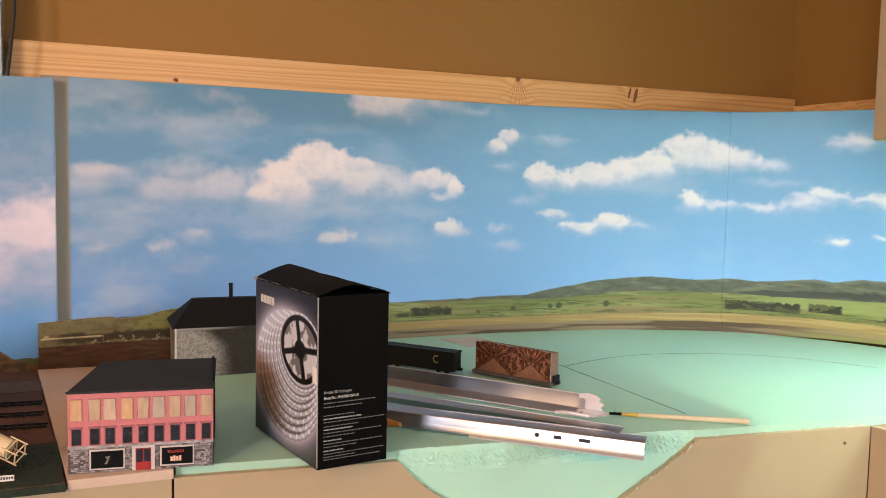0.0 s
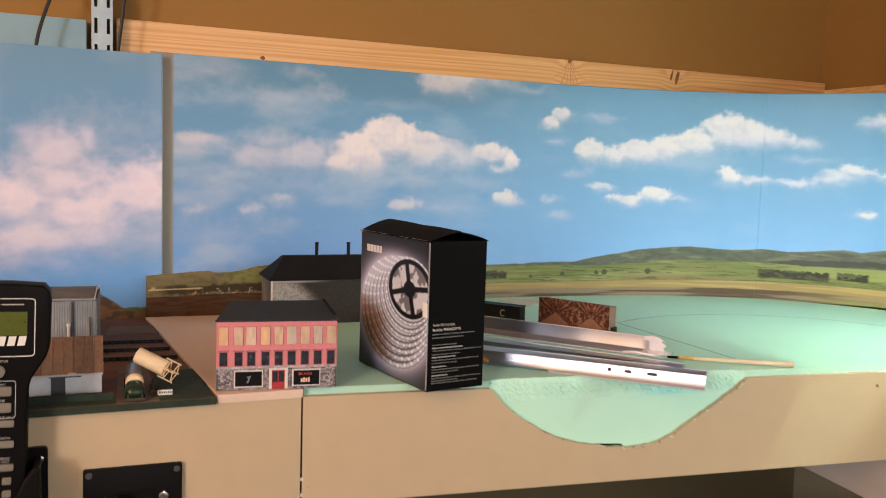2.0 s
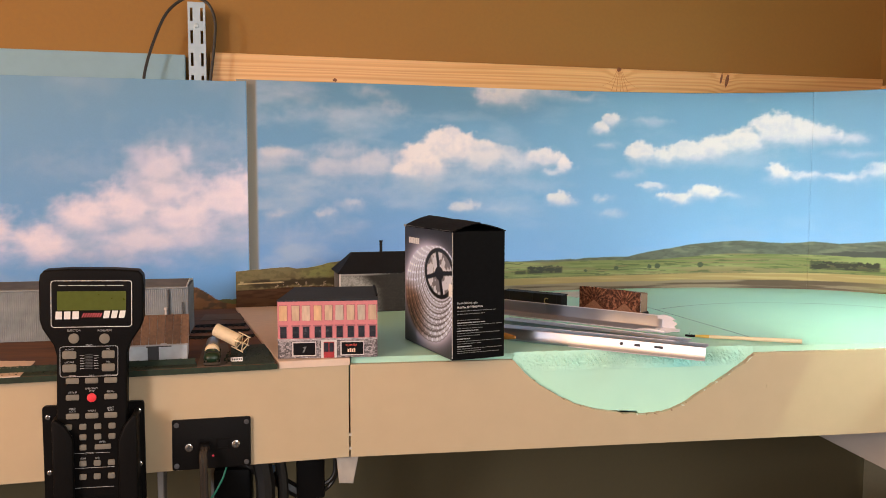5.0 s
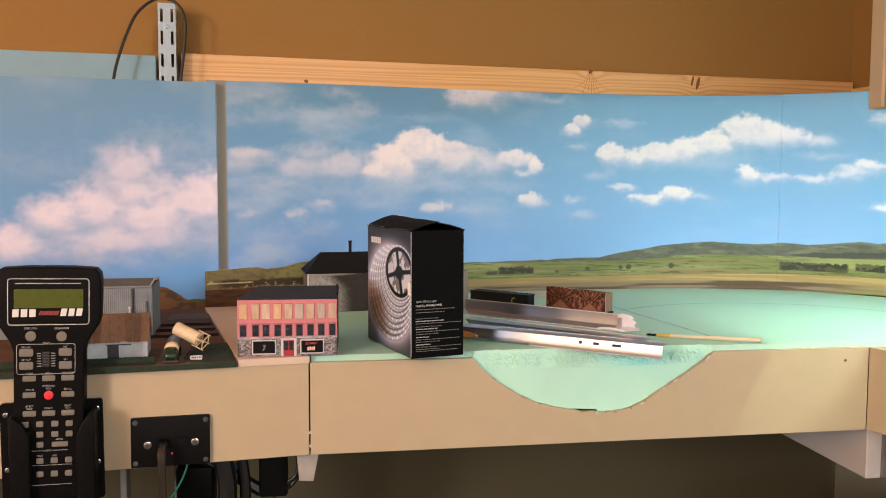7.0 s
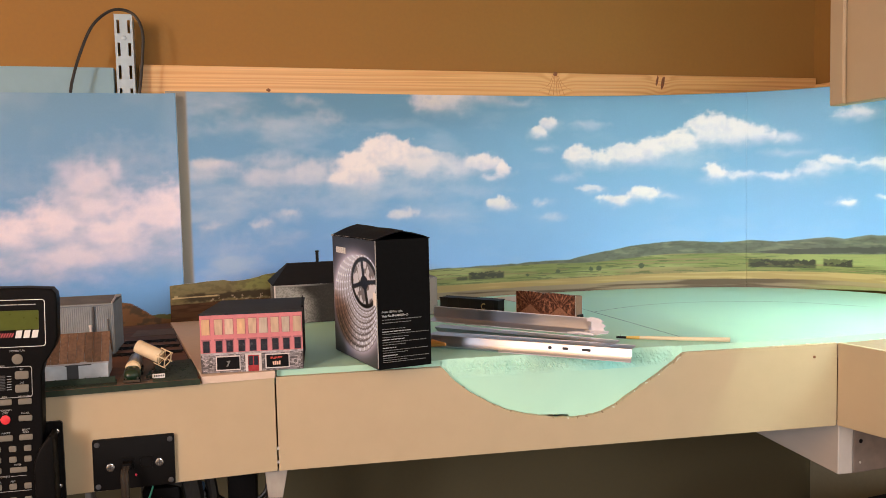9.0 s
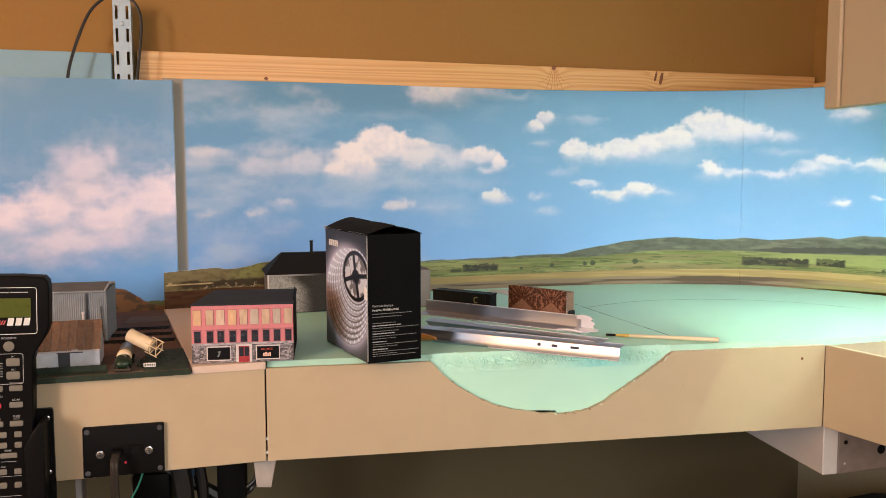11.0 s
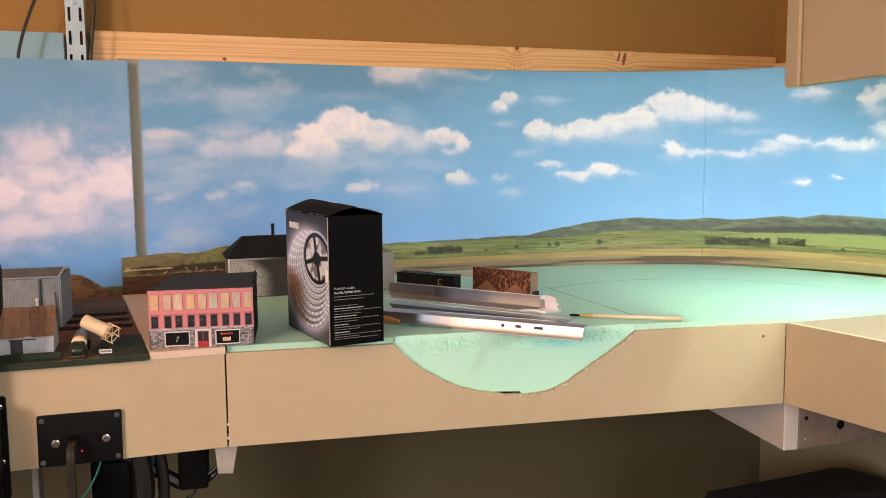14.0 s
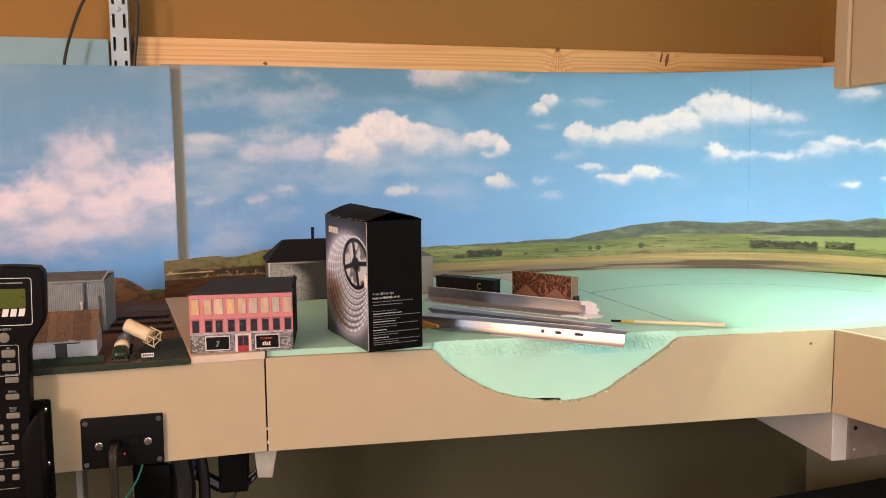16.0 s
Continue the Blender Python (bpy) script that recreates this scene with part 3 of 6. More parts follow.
    earth = blend(earth, (0.25, 0.26, 0.10), step(0.98, 1.1, s) * step(1.269, 1.266, z + 0.002 * fld) * 0.8)
    land = blend(land, earth, soft(dark))
    # rows of trees
    for a, b, base, h in ((0.458, 0.519, 1.2872, 0.0105), (0.934, 1.038, 1.2925 , 0.0125), (1.049, 1.093, 1.2965, 0.011), (0.437, 0.456, 1.287, 0.005)):
        crown = h * (0.75 + 0.5 * fbm(s * 260, s * 0 + a * 50, 3, 61))
        inside = step(a - 0.002, a + 0.002, s) * step(b + 0.002, b - 0.002, s) * step(base - 0.0015, base, z) * step(base + crown + 0.001, base + crown - 0.001, z)
        land = blend(land, (0.035, 0.04, 0.026), inside * (0.75 + 0.25 * (tex > 0.5)))
    for a, base, r in ((0.560, 1.287, 0.003), (0.614, 1.2895, 0.004), (0.671, 1.2915, 0.004), (0.685, 1.2915, 0.005), (0.759, 1.2930, 0.005), (1.15, 1.292, 0.003)):
        rr = np.sqrt(((s - a) / 1.15) ** 2 + (z - base - r * 0.7) ** 2) + 0.0025 * (fbm(s * 400, z * 400, 3, 71) - 0.5)
        land = blend(land, (0.06, 0.085, 0.045), step(r, r * 0.7, rr))
    hedge = step(0.0012, 0.0, np.abs(z - gold - 0.0008)) * (fbm(s * 120, s * 0, 3, 72) > 0.5)
    land = blend(land, (0.13, 0.15, 0.06), hedge * 0.7)
    col = blend(col, land, soft(far))
    # bare margin at the sheet's end, its grey darkened for the shadow there
    margin = step(0.034, 0.030, s)
    return blend(col, (0.30, 0.28, 0.24), margin)


panel_top = lambda s: 1.5765 + 0.003 * step(0.0, 0.3, np.asarray(s)) + 0 * np.asarray(s)
for s0, s1, off in ((0.004, 0.9306, 0.0), (0.9306, 1.455, 0.0001)):
    sheet = printed_sheet("sky_backdrop", lambda s, _, off=off: on_curve(s, off), s0, s1, TOP - 0.004, panel_top, sky_art, PRINT, cell=0.0015, lift=lambda s: 0.0085 * step(0.80, 1.25, s))
    tagged(sheet, "printed sheet of summer sky with clouds over farmland, curved round the layout", "backdrop", "printed sky sheets")

LEFT_CLOUDS = [
    (-0.300, 1.348, 0.060, 0.034, 1.0), (-0.245, 1.381, 0.060, 0.042, 1.0), (-0.190, 1.388, 0.060, 0.054, 1.0), (-0.120, 1.384, 0.070, 0.050, 1.0), (-0.050, 1.400, 0.060, 0.062, 1.0), (-0.020, 1.432, 0.032, 0.036, 0.95),
    (-0.152, 1.448, 0.048, 0.044, 0.80), (-0.172, 1.466, 0.026, 0.026, 0.60), (-0.145, 1.420, 0.052, 0.040, 0.92), (-0.117, 1.469, 0.017, 0.022, 0.70), (-0.400, 1.360, 0.080, 0.060, 1.0), (-0.520, 1.400, 0.090, 0.060, 1.0), (-0.175, 1.352, 0.120, 0.044, 0.82), (-0.120, 1.365, 0.050, 0.036, 0.85),
]


def left_place(x, off):
    curl = max(0.0, (x + 0.062) / 0.031)
    return (x, 0.981 + 0.1 * (x + 0.034) - 0.006 * curl * curl - off)


def left_art(x, z):
    g = np.clip((z - 1.30) / 0.28, 0, 1)
    low, high = np.array((0.14, 0.36, 0.74)), np.array((0.145, 0.315, 0.50))
    col = low + (high - low) * g[..., None]
    col = blend(col, (0.40, 0.50, 0.62), 0.25 * step(0.5, 0.75, fbm(x * 12, z * 14, 4, 81)))
    col = clouds(x, z, [(-0.10, 1.47, 0.10, 0.05, 0.4), (-0.25, 1.45, 0.09, 0.04, 0.2)], col, 95, 0.8, 1.3, (0.36, 0.46, 0.66), (0.50, 0.58, 0.72), 1.5)
    col = clouds(x, z, LEFT_CLOUDS, col, 85, 0.75, 1.5, (0.50, 0.54, 0.78), (0.75, 0.72, 0.86), 0.9, 0.45, 0.1)
    crest = 1.262 + 0.026 * np.exp(-(((x + 0.110) / 0.030) ** 2)) + 0.03 * step(-0.2, -0.35, x) + 0.004 * (fbm(x * 60, x * 0, 4, 86) - 0.5)
    tex = fbm(x * 120, z * 160, 4, 87)
    soil = np.zeros_like(col) + np.array((0.17, 0.085, 0.035))
    soil = blend(soil, (0.07, 0.045, 0.025), step(0.45, 0.7, tex))
    grass = np.zeros_like(col) + np.array((0.09, 0.11, 0.04))
    col = np.where((z < np.maximum(crest, 1.268 + 0.002 * tex))[..., None], np.where((z < crest)[..., None], soil, grass), col)
    return col


sheet = printed_sheet("sky_backdrop", left_place, -0.75, -0.0315, TOP - 0.006, lambda s: 1.5725 + 0 * np.asarray(s), left_art, PRINT, cell=0.0018)
tagged(sheet, "printed sky sheet with a pink-white cloud bank and a curling edge", "backdrop", "printed sky sheets")


def hill_place(x, off):
    return (x, 0.968 + 0.06 * x - off)


def hill_top(x):
    x = np.asarray(x, float)
    return 1.311 + 0.004 * np.sin((x + 0.02) * 18) - 0.003 * step(0.02, 0.04, x) + 0.010 * step(0.04, 0.10, x) + 0.002 * (fbm(x * 90, x * 0, 3, 91) - 0.5)


def hill_art(x, z):
    tex = fbm(x * 140, z * 260, 4, 92)
    col = np.zeros(x.shape + (3,)) + np.array((0.17, 0.15, 0.075))
    col = blend(col, (0.19, 0.21, 0.075), step(0.03, 0.06, x) * step(1.296, 1.302, z))
    col = blend(col, (0.11, 0.10, 0.05), step(0.45, 0.7, tex) * 0.7)
    trees = step(0.002, -0.001, np.abs(z - 1.291 - 0.003 * step(-0.02, 0.08, x)) - 0.0045 - 0.006 * (tex - 0.5)) * step(-0.046, -0.02, x)
    col = blend(col, (0.035, 0.028, 0.018), trees * 0.9)
    road = step(0.0011, 0.0004, np.abs(z - 1.2915 - 0.03 * (x + 0.04))) * step(-0.047, -0.046, x) * step(0.018, 0.012, x)
    col = blend(col, (0.55, 0.46, 0.26), road)
    house = (step(0.0028, 0.0022, np.abs(x + 0.041)) * step(0.0022, 0.0016, np.abs(z - 1.293)))
    col = blend(col, (0.42, 0.35, 0.2), house)
    spots = (fbm(x * 380, z * 380, 2, 95) > 0.74) & (np.abs(z - 1.289) < 0.004) & (x > -0.01)
    col = blend(col, (0.45, 0.38, 0.28), spots * 0.7)
    soil = np.zeros_like(col) + np.array((0.085, 0.045, 0.024))
    soil = blend(soil, (0.055, 0.028, 0.016), step(0.4, 0.7, fbm(x * 60, z * 500, 3, 96)))
    return np.where((z < 1.2845 + 0.002 * np.sin(x * 25))[..., None], soil, col)


hills = printed_sheet("hill_cutout", hill_place, -0.049, 0.30, TOP + 0.0005, hill_top, hill_art, PRINT_MATT, cell=0.0012, thick=0.0025)
tagged(hills, "cut-out printed strip of brown and green hills standing before the sky", "backdrop")

# ---- layout: fascia, foam, boards, timber ----
FRONT = 0.600


def notch_edge():
    """The sagging cut in the fascia: from its left shoulder down to the bottom and up to its right shoulder."""
    line = spline([(0.262, 0, 1.252), (0.288, 0, 1.227), (0.335, 0, 1.2015), (0.393, 0, 1.190), (0.436, 0, 1.193), (0.473, 0, 1.213), (0.512, 0, 1.238), (0.531, 0, 1.252)], 9)
    return [(p.x + 0.0009 * (noise.noise(p * 220)), p.z + 0.0013 * noise.noise(p * 190 + Vector((5, 0, 0)))) for p in line]


fascia = thing("fascia", "tan painted fibreboard fascia with a sagging cut-out", "fascia", kind="structure")
edge = notch_edge()
part("front_board", prism([(0.0949, 1.157), (0.7143, 1.158), (0.7143, 1.252), *reversed(edge), (0.0949, 1.252)], FRONT, FRONT + 0.006), TAN, fascia)
LEFT = pose(0.0935, FRONT - 0.0005, 0, 0, 0, 6.4)    # the left boards follow the wall
part("left_board", moved(prism([(-1.3, 1.157), (0.0, 1.157), (0.0, 1.2540), (-0.10, 1.2520), (-1.3, 1.2515)], 0, 0.006, 0.0006, 1), LEFT), TAN, fascia)
RIGHT = pose(0.7145, FRONT, 0, 0, 0, 17.0)
side = part("side_board", moved(box(0, 0.006, -1.3, -0.0005, 1.158, 1.2525, 0.0006), RIGHT), TAN, fascia)
chips = bmesh.new()
rnd = random.Random(4)
for k in range(18):
    x, z = edge[rnd.randrange(2, len(edge) - 2)]
    m = Matrix.Translation((x + rnd.uniform(-0.001, 0.001), FRONT - 0.0006 + rnd.random() * 0.003, z)) @ pose(0, 0, 0, rnd.random() * 360, rnd.random() * 360, 0) @ Matrix.Diagonal((rnd.uniform(0.0006, 0.0028), 0.0006, rnd.uniform(0.0005, 0.0014), 1))
    bmesh.ops.create_icosphere(chips, subdivisions=1, radius=1, matrix=m)
part("torn_edge", chips, TAN_EDGE, fascia, "ragged brown paper fuzz on the cut edge")
flakes = bmesh.new()
for k in range(11):
    x, z = edge[rnd.randrange(len(edge) * 3 // 5, len(edge) - 3)] if k < 8 else edge[rnd.randrange(3, len(edge) // 2)]
    m = Matrix.Translation((x + rnd.uniform(-0.0015, 0.0005), FRONT - 0.0008, z + rnd.uniform(-0.0006, 0.001))) @ pose(0, 0, 0, rnd.uniform(-30, 30), rnd.uniform(-60, 20), 0) @ Matrix.Diagonal((rnd.uniform(0.0008, 0.0026), 0.0003, rnd.uniform(0.0003, 0.0007), 1))
    bmesh.ops.create_icosphere(flakes, subdivisions=1, radius=1, matrix=m)
part("paper_flakes", flakes, FOAM_CRUMB, fascia, "pale torn paper flakes on the cut edge")
# crumbs of pale filler along the upper edges at the corner
crumbs = bmesh.new()
for k in range(34):
    u = rnd.random()
    if k < 17:
        p = Vector((0.545 + 0.168 * u, FRONT + 0.0045, 1.2525))
    else:
        p = Vector((0.716 + 0.28 * u, 0.606 + 0.118 * u * 0.28, 1.2515))
    m = Matrix.Translation(p + Vector((0, rnd.uniform(-0.001, 0.001), rnd.uniform(-0.0007, 0.0001)))) @ pose(0, 0, 0, rnd.random() * 12, rnd.random() * 12, rnd.random() * 360) @ Matrix.Diagonal((rnd.uniform(0.0006, 0.0042), rnd.uniform(0.0005, 0.0012), rnd.uniform(0.0003, 0.0006), 1))
    bmesh.ops.create_icosphere(crumbs, subdivisions=1, radius=1, matrix=m)
part("filler_crumbs", crumbs, FOAM_CRUMB, fascia, "ragged pale filler along the upper edge")
# screw heads and dimples on the fascia
for x, z in ((0.100, 1.172), (0.686, 1.238), (0.27, 1.205), (0.545, 1.215)):
    part("screw_dimple", rod((x, FRONT - 0.0006, z), (x, FRONT + 0.001, z), 0.0016, sides=10), TAN if x < 0.6 else KNOT, fascia)
for z in (1.166, 1.180):
    part("filler", box(0.0932, 0.0958, FRONT - 0.0004, FRONT + 0.003, z - 0.0014, z + 0.0014, 0.0004), WHITE_WOOD, fascia)

# foam: an upper layer with a torn front, over a smooth lower one
back_line = [on_curve(s, 0.001) for s in np.linspace(0.02, 1.30, 60)]
foam_top = thing("foam_sheet", "pale green insulation foam sheet, torn along its front edge", "foam board")
outline = [(0.096, FRONT + 0.007), (0.262, FRONT + 0.007), (0.27, FRONT + 0.0105), (0.52, FRONT + 0.0100), (0.531, FRONT + 0.0065), (0.714, FRONT + 0.0065), (0.87, 0.624), (1.075, 0.645), *reversed([p for p in back_line if p[0] > 0.05]), (0.062, 0.975)]
part("sheet", slab(outline, TOP - 0.0195, TOP, 0.0006), FOAM, foam_top)
torn = bmesh.new()
nx, nz = 420, 40
grid = []
for i in range(nx + 1):
    x = 0.264 + 0.266 * i / nx
    ramp = min(1.0, (i / nx) / 0.05, (1 - i / nx) / 0.05)
    col = []
    for j in range(nz + 1):
        v = j / nz
        y = FRONT + 0.0065 + ramp * (0.0038 * v**0.8)
        p = Vector((x, 0, v * 0.03))
        rough = abs(noise.noise(Vector((x * 300 + v * 3, 3, v * 2.0)))) * 0.0020 + abs(noise.noise(Vector((x * 760 + v * 4, 9, v * 4.5)))) * 0.0022 + abs(noise.noise(Vector((x * 1300, 5, v * 9)))) * 0.0012
        lean = math.sin(v * math.pi)
        col.append(torn.verts.new((x + 0.002 * noise.noise(p * 300), y - rough * lean * ramp - 0.0008, TOP - 0.0200 + 0.0202 * v + 0.0009 * noise.noise(Vector((x * 150, 1, v * 3))))))
    grid.append(col)
for i in range(nx):
    for j in range(nz):
        torn.faces.new((grid[i][j], grid[i + 1][j], grid[i + 1][j + 1], grid[i][j + 1]))
part("torn_face", torn, FOAM_CUT, foam_top, "rough torn face of pale green foam", smooth=True)
whole("foam_sheet", prism([(0.10, 1.167), (0.352, 1.167), (0.362, 1.1935), (0.40, 1.1915), (0.412, 1.167), (0.70, 1.167), (0.70, TOP - 0.0200), (0.10, TOP - 0.0200)], FRONT + 0.0068, 0.98), FOAM_LIT, "smooth pale green foam sheet under the torn one", "foam board")

# pencil lines on the foam
def drawn(points, width):
    line = spline([(x, y, 0) for x, y in points], 14)
    bm = bmesh.new()
    last = None
    for i, p in enumerate(line):
        way = (line[min(i + 1, len(line) - 1)] - line[max(i - 1, 0)]).normalized()
        n = Vector((-way.y, way.x, 0)) * width * (0.7 + 0.5 * noise.noise(p * 60)) / 2
        pair = [bm.verts.new((p + n).to_3d() + Vector((0, 0, TOP + 0.0004))), bm.verts.new(p - n + Vector((0, 0, TOP + 0.0004)))]
        if last:
            bm.faces.new((last[0], last[1], pair[1], pair[0]))
        last = pair
    return bm


part("drawn_line", drawn([(0.514, 1.00), (0.525, 0.885), (0.538, 0.778), (0.5490, 0.688), (0.553, 0.655)], 0.0020), MARKER, foam_top, "dark marker line")
part("drawn_line", drawn([(0.529, 0.872), (0.57, 0.893), (0.625, 0.912), (0.689, 0.916), (0.772, 0.898), (0.84, 0.858), (0.90, 0.79)], 0.0021), MARKER, foam_top, "dark marker curve")

# side deck's tan is darkened here to stand for its shade
SHADED_DECK = material("deck board browned for shade", (0.34, 0.245, 0.175), 0.8, grain=200, vary=0.12, blotch=9, bump=0.15)
whole("paper_scrap", slab([(0.432, 1.064), (0.455, 1.070), (0.482, 1.071), (0.498, 1.043), (0.476, 1.022), (0.455, 1.003), (0.440, 1.040)], TOP + 0.0001, TOP + 0.0007), material("pale scrap paper", (0.60, 0.53, 0.45), 0.8, grain=60, vary=0.15, blotch=30), "torn pale paper scrap lying on the green foam", "paper")
whole("side_deck", slab([(0.7155, 0.6055), (0.87, 0.6235), (1.08, 0.644), (1.29, -0.6), (1.09, -0.6)], 1.236, 1.2505), SHADED_DECK, "brown deck of the layout's side leg, shade in its colour", "deck", kind="structure")
deck_edge = [(0.0245, 0.5905), (0.0945, 0.5985), (0.060, 0.975), (-0.0500, 0.964)]
whole("card_board", slab(deck_edge, TOP - 0.0060, TOP + 0.001, 0.0004), CARD_BEIGE, "bare beige card ground under the pink model building", "board")

# ---- timber under the layout ----
# darker, streakier tone of the white painted timber
DULL_WHITE = material("dull white painted timber", (0.34, 0.31, 0.275), 0.7, grain=70, vary=0.25, blotch=14, stretch=(1, 0.2, 0.5))
BLACK_CARD = material("black card", (0.008, 0.008, 0.009), 0.7, grain=200, vary=0.3, spec=0.08)
# timber colour kept dark to stand for the shade behind the side board
SHADED_TIMBER = material("timber darkened for shade", (0.21, 0.165, 0.135), 0.75, grain=60, vary=0.25, blotch=8, stretch=(1, 0.2, 1))
whole("joist", box(0.722, 0.741, 0.607, 1.10, 1.098, 1.1595, 0.001), WHITE_WOOD, "white painted timber joist under the corner of the layout", "joist", group="joists")
whole("joist", prism([(0.0830, 1.1275), (0.0975, 1.1265), (0.1040, 1.1595), (0.0800, 1.1595)], 0.607, 1.03, 0.001), DULL_WHITE, "white painted timber block under the layout", "joist", group="joists")
cross_joist = thing("joist", "cross joist darkened as in shade, with dark bolt holes, behind the side board", "joist", pose(0.7422, 0.608, 0, 0, 0, 7.5), group="joists")
part("timber", box(0, 0.32, 0, 0.018, 1.0975, 1.1595, 0.001), SHADED_TIMBER, cross_joist)
for x, z, r in ((0.0100, 1.1345, 0.0025), (0.0620, 1.1210, 0.0055)):
    part("bolt_hole", rod((x, -0.0006, z), (x, 0.002, z), r, sides=18), BLACK_CARD, cross_joist, "dark bolt hole")
part("screw", rod((0.0092, -0.0008, 1.1095), (0.0092, 0.002, 1.1095), 0.0014, sides=12), WHITE_WOOD, cross_joist, "painted screw head", smooth=True)

# ---- carton on the foam ----
CARTON = material("black coated carton", (0.004, 0.004, 0.0043), 0.6, grain=200, vary=0.3, blotch=20, bump=0.05, spec=0.05)
CARTON_ART = material("carton artwork", (1, 1, 1), 0.38, spec=0.25, grain=400, vary=0.04, bump=0.03, attribute="ink")
GREY_CARD = material("worn grey card edge", (0.35, 0.34, 0.33), 0.8, grain=300, vary=0.4)
FAINT = material("faint grey ink", (0.17, 0.17, 0.17), 0.5, grain=300, vary=0.2)
INK_GREY = material("pale grey ink", (0.42, 0.42, 0.42), 0.5, grain=300, vary=0.1)
CW, CD, CH = 0.0578, 0.1290, 0.1283
carton = thing("carton", "black printed carton of flexible light strips with raised lid flaps", "box", pose(0.1948, 0.5736, TOP + 0.0004, 0, 0, 15.4))
part("body", box(0, CW, 0.0, CD, 0, CH, 0.0006, 2), CARTON, carton)
ridge = 0.0088


def flap(x0, x1, z0, z1, rise):
    """A lid flap from the carton's edge up to the ridge, bowed a little and thicker than paper."""
    bm = bmesh.new()
    rows = []
    for i in range(9):
        y = -0.0006 + (CD + 0.0012) * i / 8
        row = []
        for k in range(6):
            u = k / 5
            x = x0 + (x1 - x0) * u
            z = z0 + (z1 + rise * i / 8 - z0) * u + 0.0012 * math.sin(u * 3.1416) + 0.0006 * noise.noise(Vector((x * 60, y * 40, 1)))
            row.append((bm.verts.new((x, y, z)), bm.verts.new((x, y, z - 0.0008))))
        rows.append(row)
    for a, b in zip(rows, rows[1:]):
        for k in range(5):
            bm.faces.new((a[k][0], a[k + 1][0], b[k + 1][0], b[k][0]))
            bm.faces.new((a[k][1], b[k][1], b[k + 1][1], a[k + 1][1]))
        bm.faces.new((a[0][0], b[0][0], b[0][1], a[0][1]))
        bm.faces.new((a[5][0], a[5][1], b[5][1], b[5][0]))
    for row in (rows[0], rows[-1]):
        for k in range(5):
            bm.faces.new((row[k][0], row[k][1], row[k + 1][1], row[k + 1][0]))
    bmesh.ops.recalc_face_normals(bm, faces=bm.faces[:])
    return bm


part("lid_flap", flap(-0.0008, CW / 2 + 0.001, CH + 0.0003, CH + ridge, 0.002), CARTON, carton, "black card lid flap bowed upward", smooth=True)
part("lid_flap", flap(CW + 0.0008, CW / 2 - 0.0012, CH + 0.0002, CH + ridge - 0.0006, 0.0005), CARTON, carton, "black card lid flap bowed upward", smooth=True)
part("worn_corner", box(-0.0012, 0.0006, CD - 0.004, CD + 0.0012, CH - 0.0012, CH + 0.0012, 0.0004), GREY_CARD, carton, "torn pale card at the lid's corner")
for y0, y1 in ((0.004, 0.030), (0.036, 0.052), (0.060, 0.094), (0.098, 0.124)):
    part("worn_crease", box(-0.00075, 0.0001, y0, y1, CH - 0.0002, CH + 0.0005), GREY_CARD, carton, "rubbed pale crease of the lid")
part("worn_edge", box(-0.00025, 0.00035, -0.00025, 0.00035, 0.002, CH - 0.001), GREY_CARD, carton, "rubbed pale carton edge")


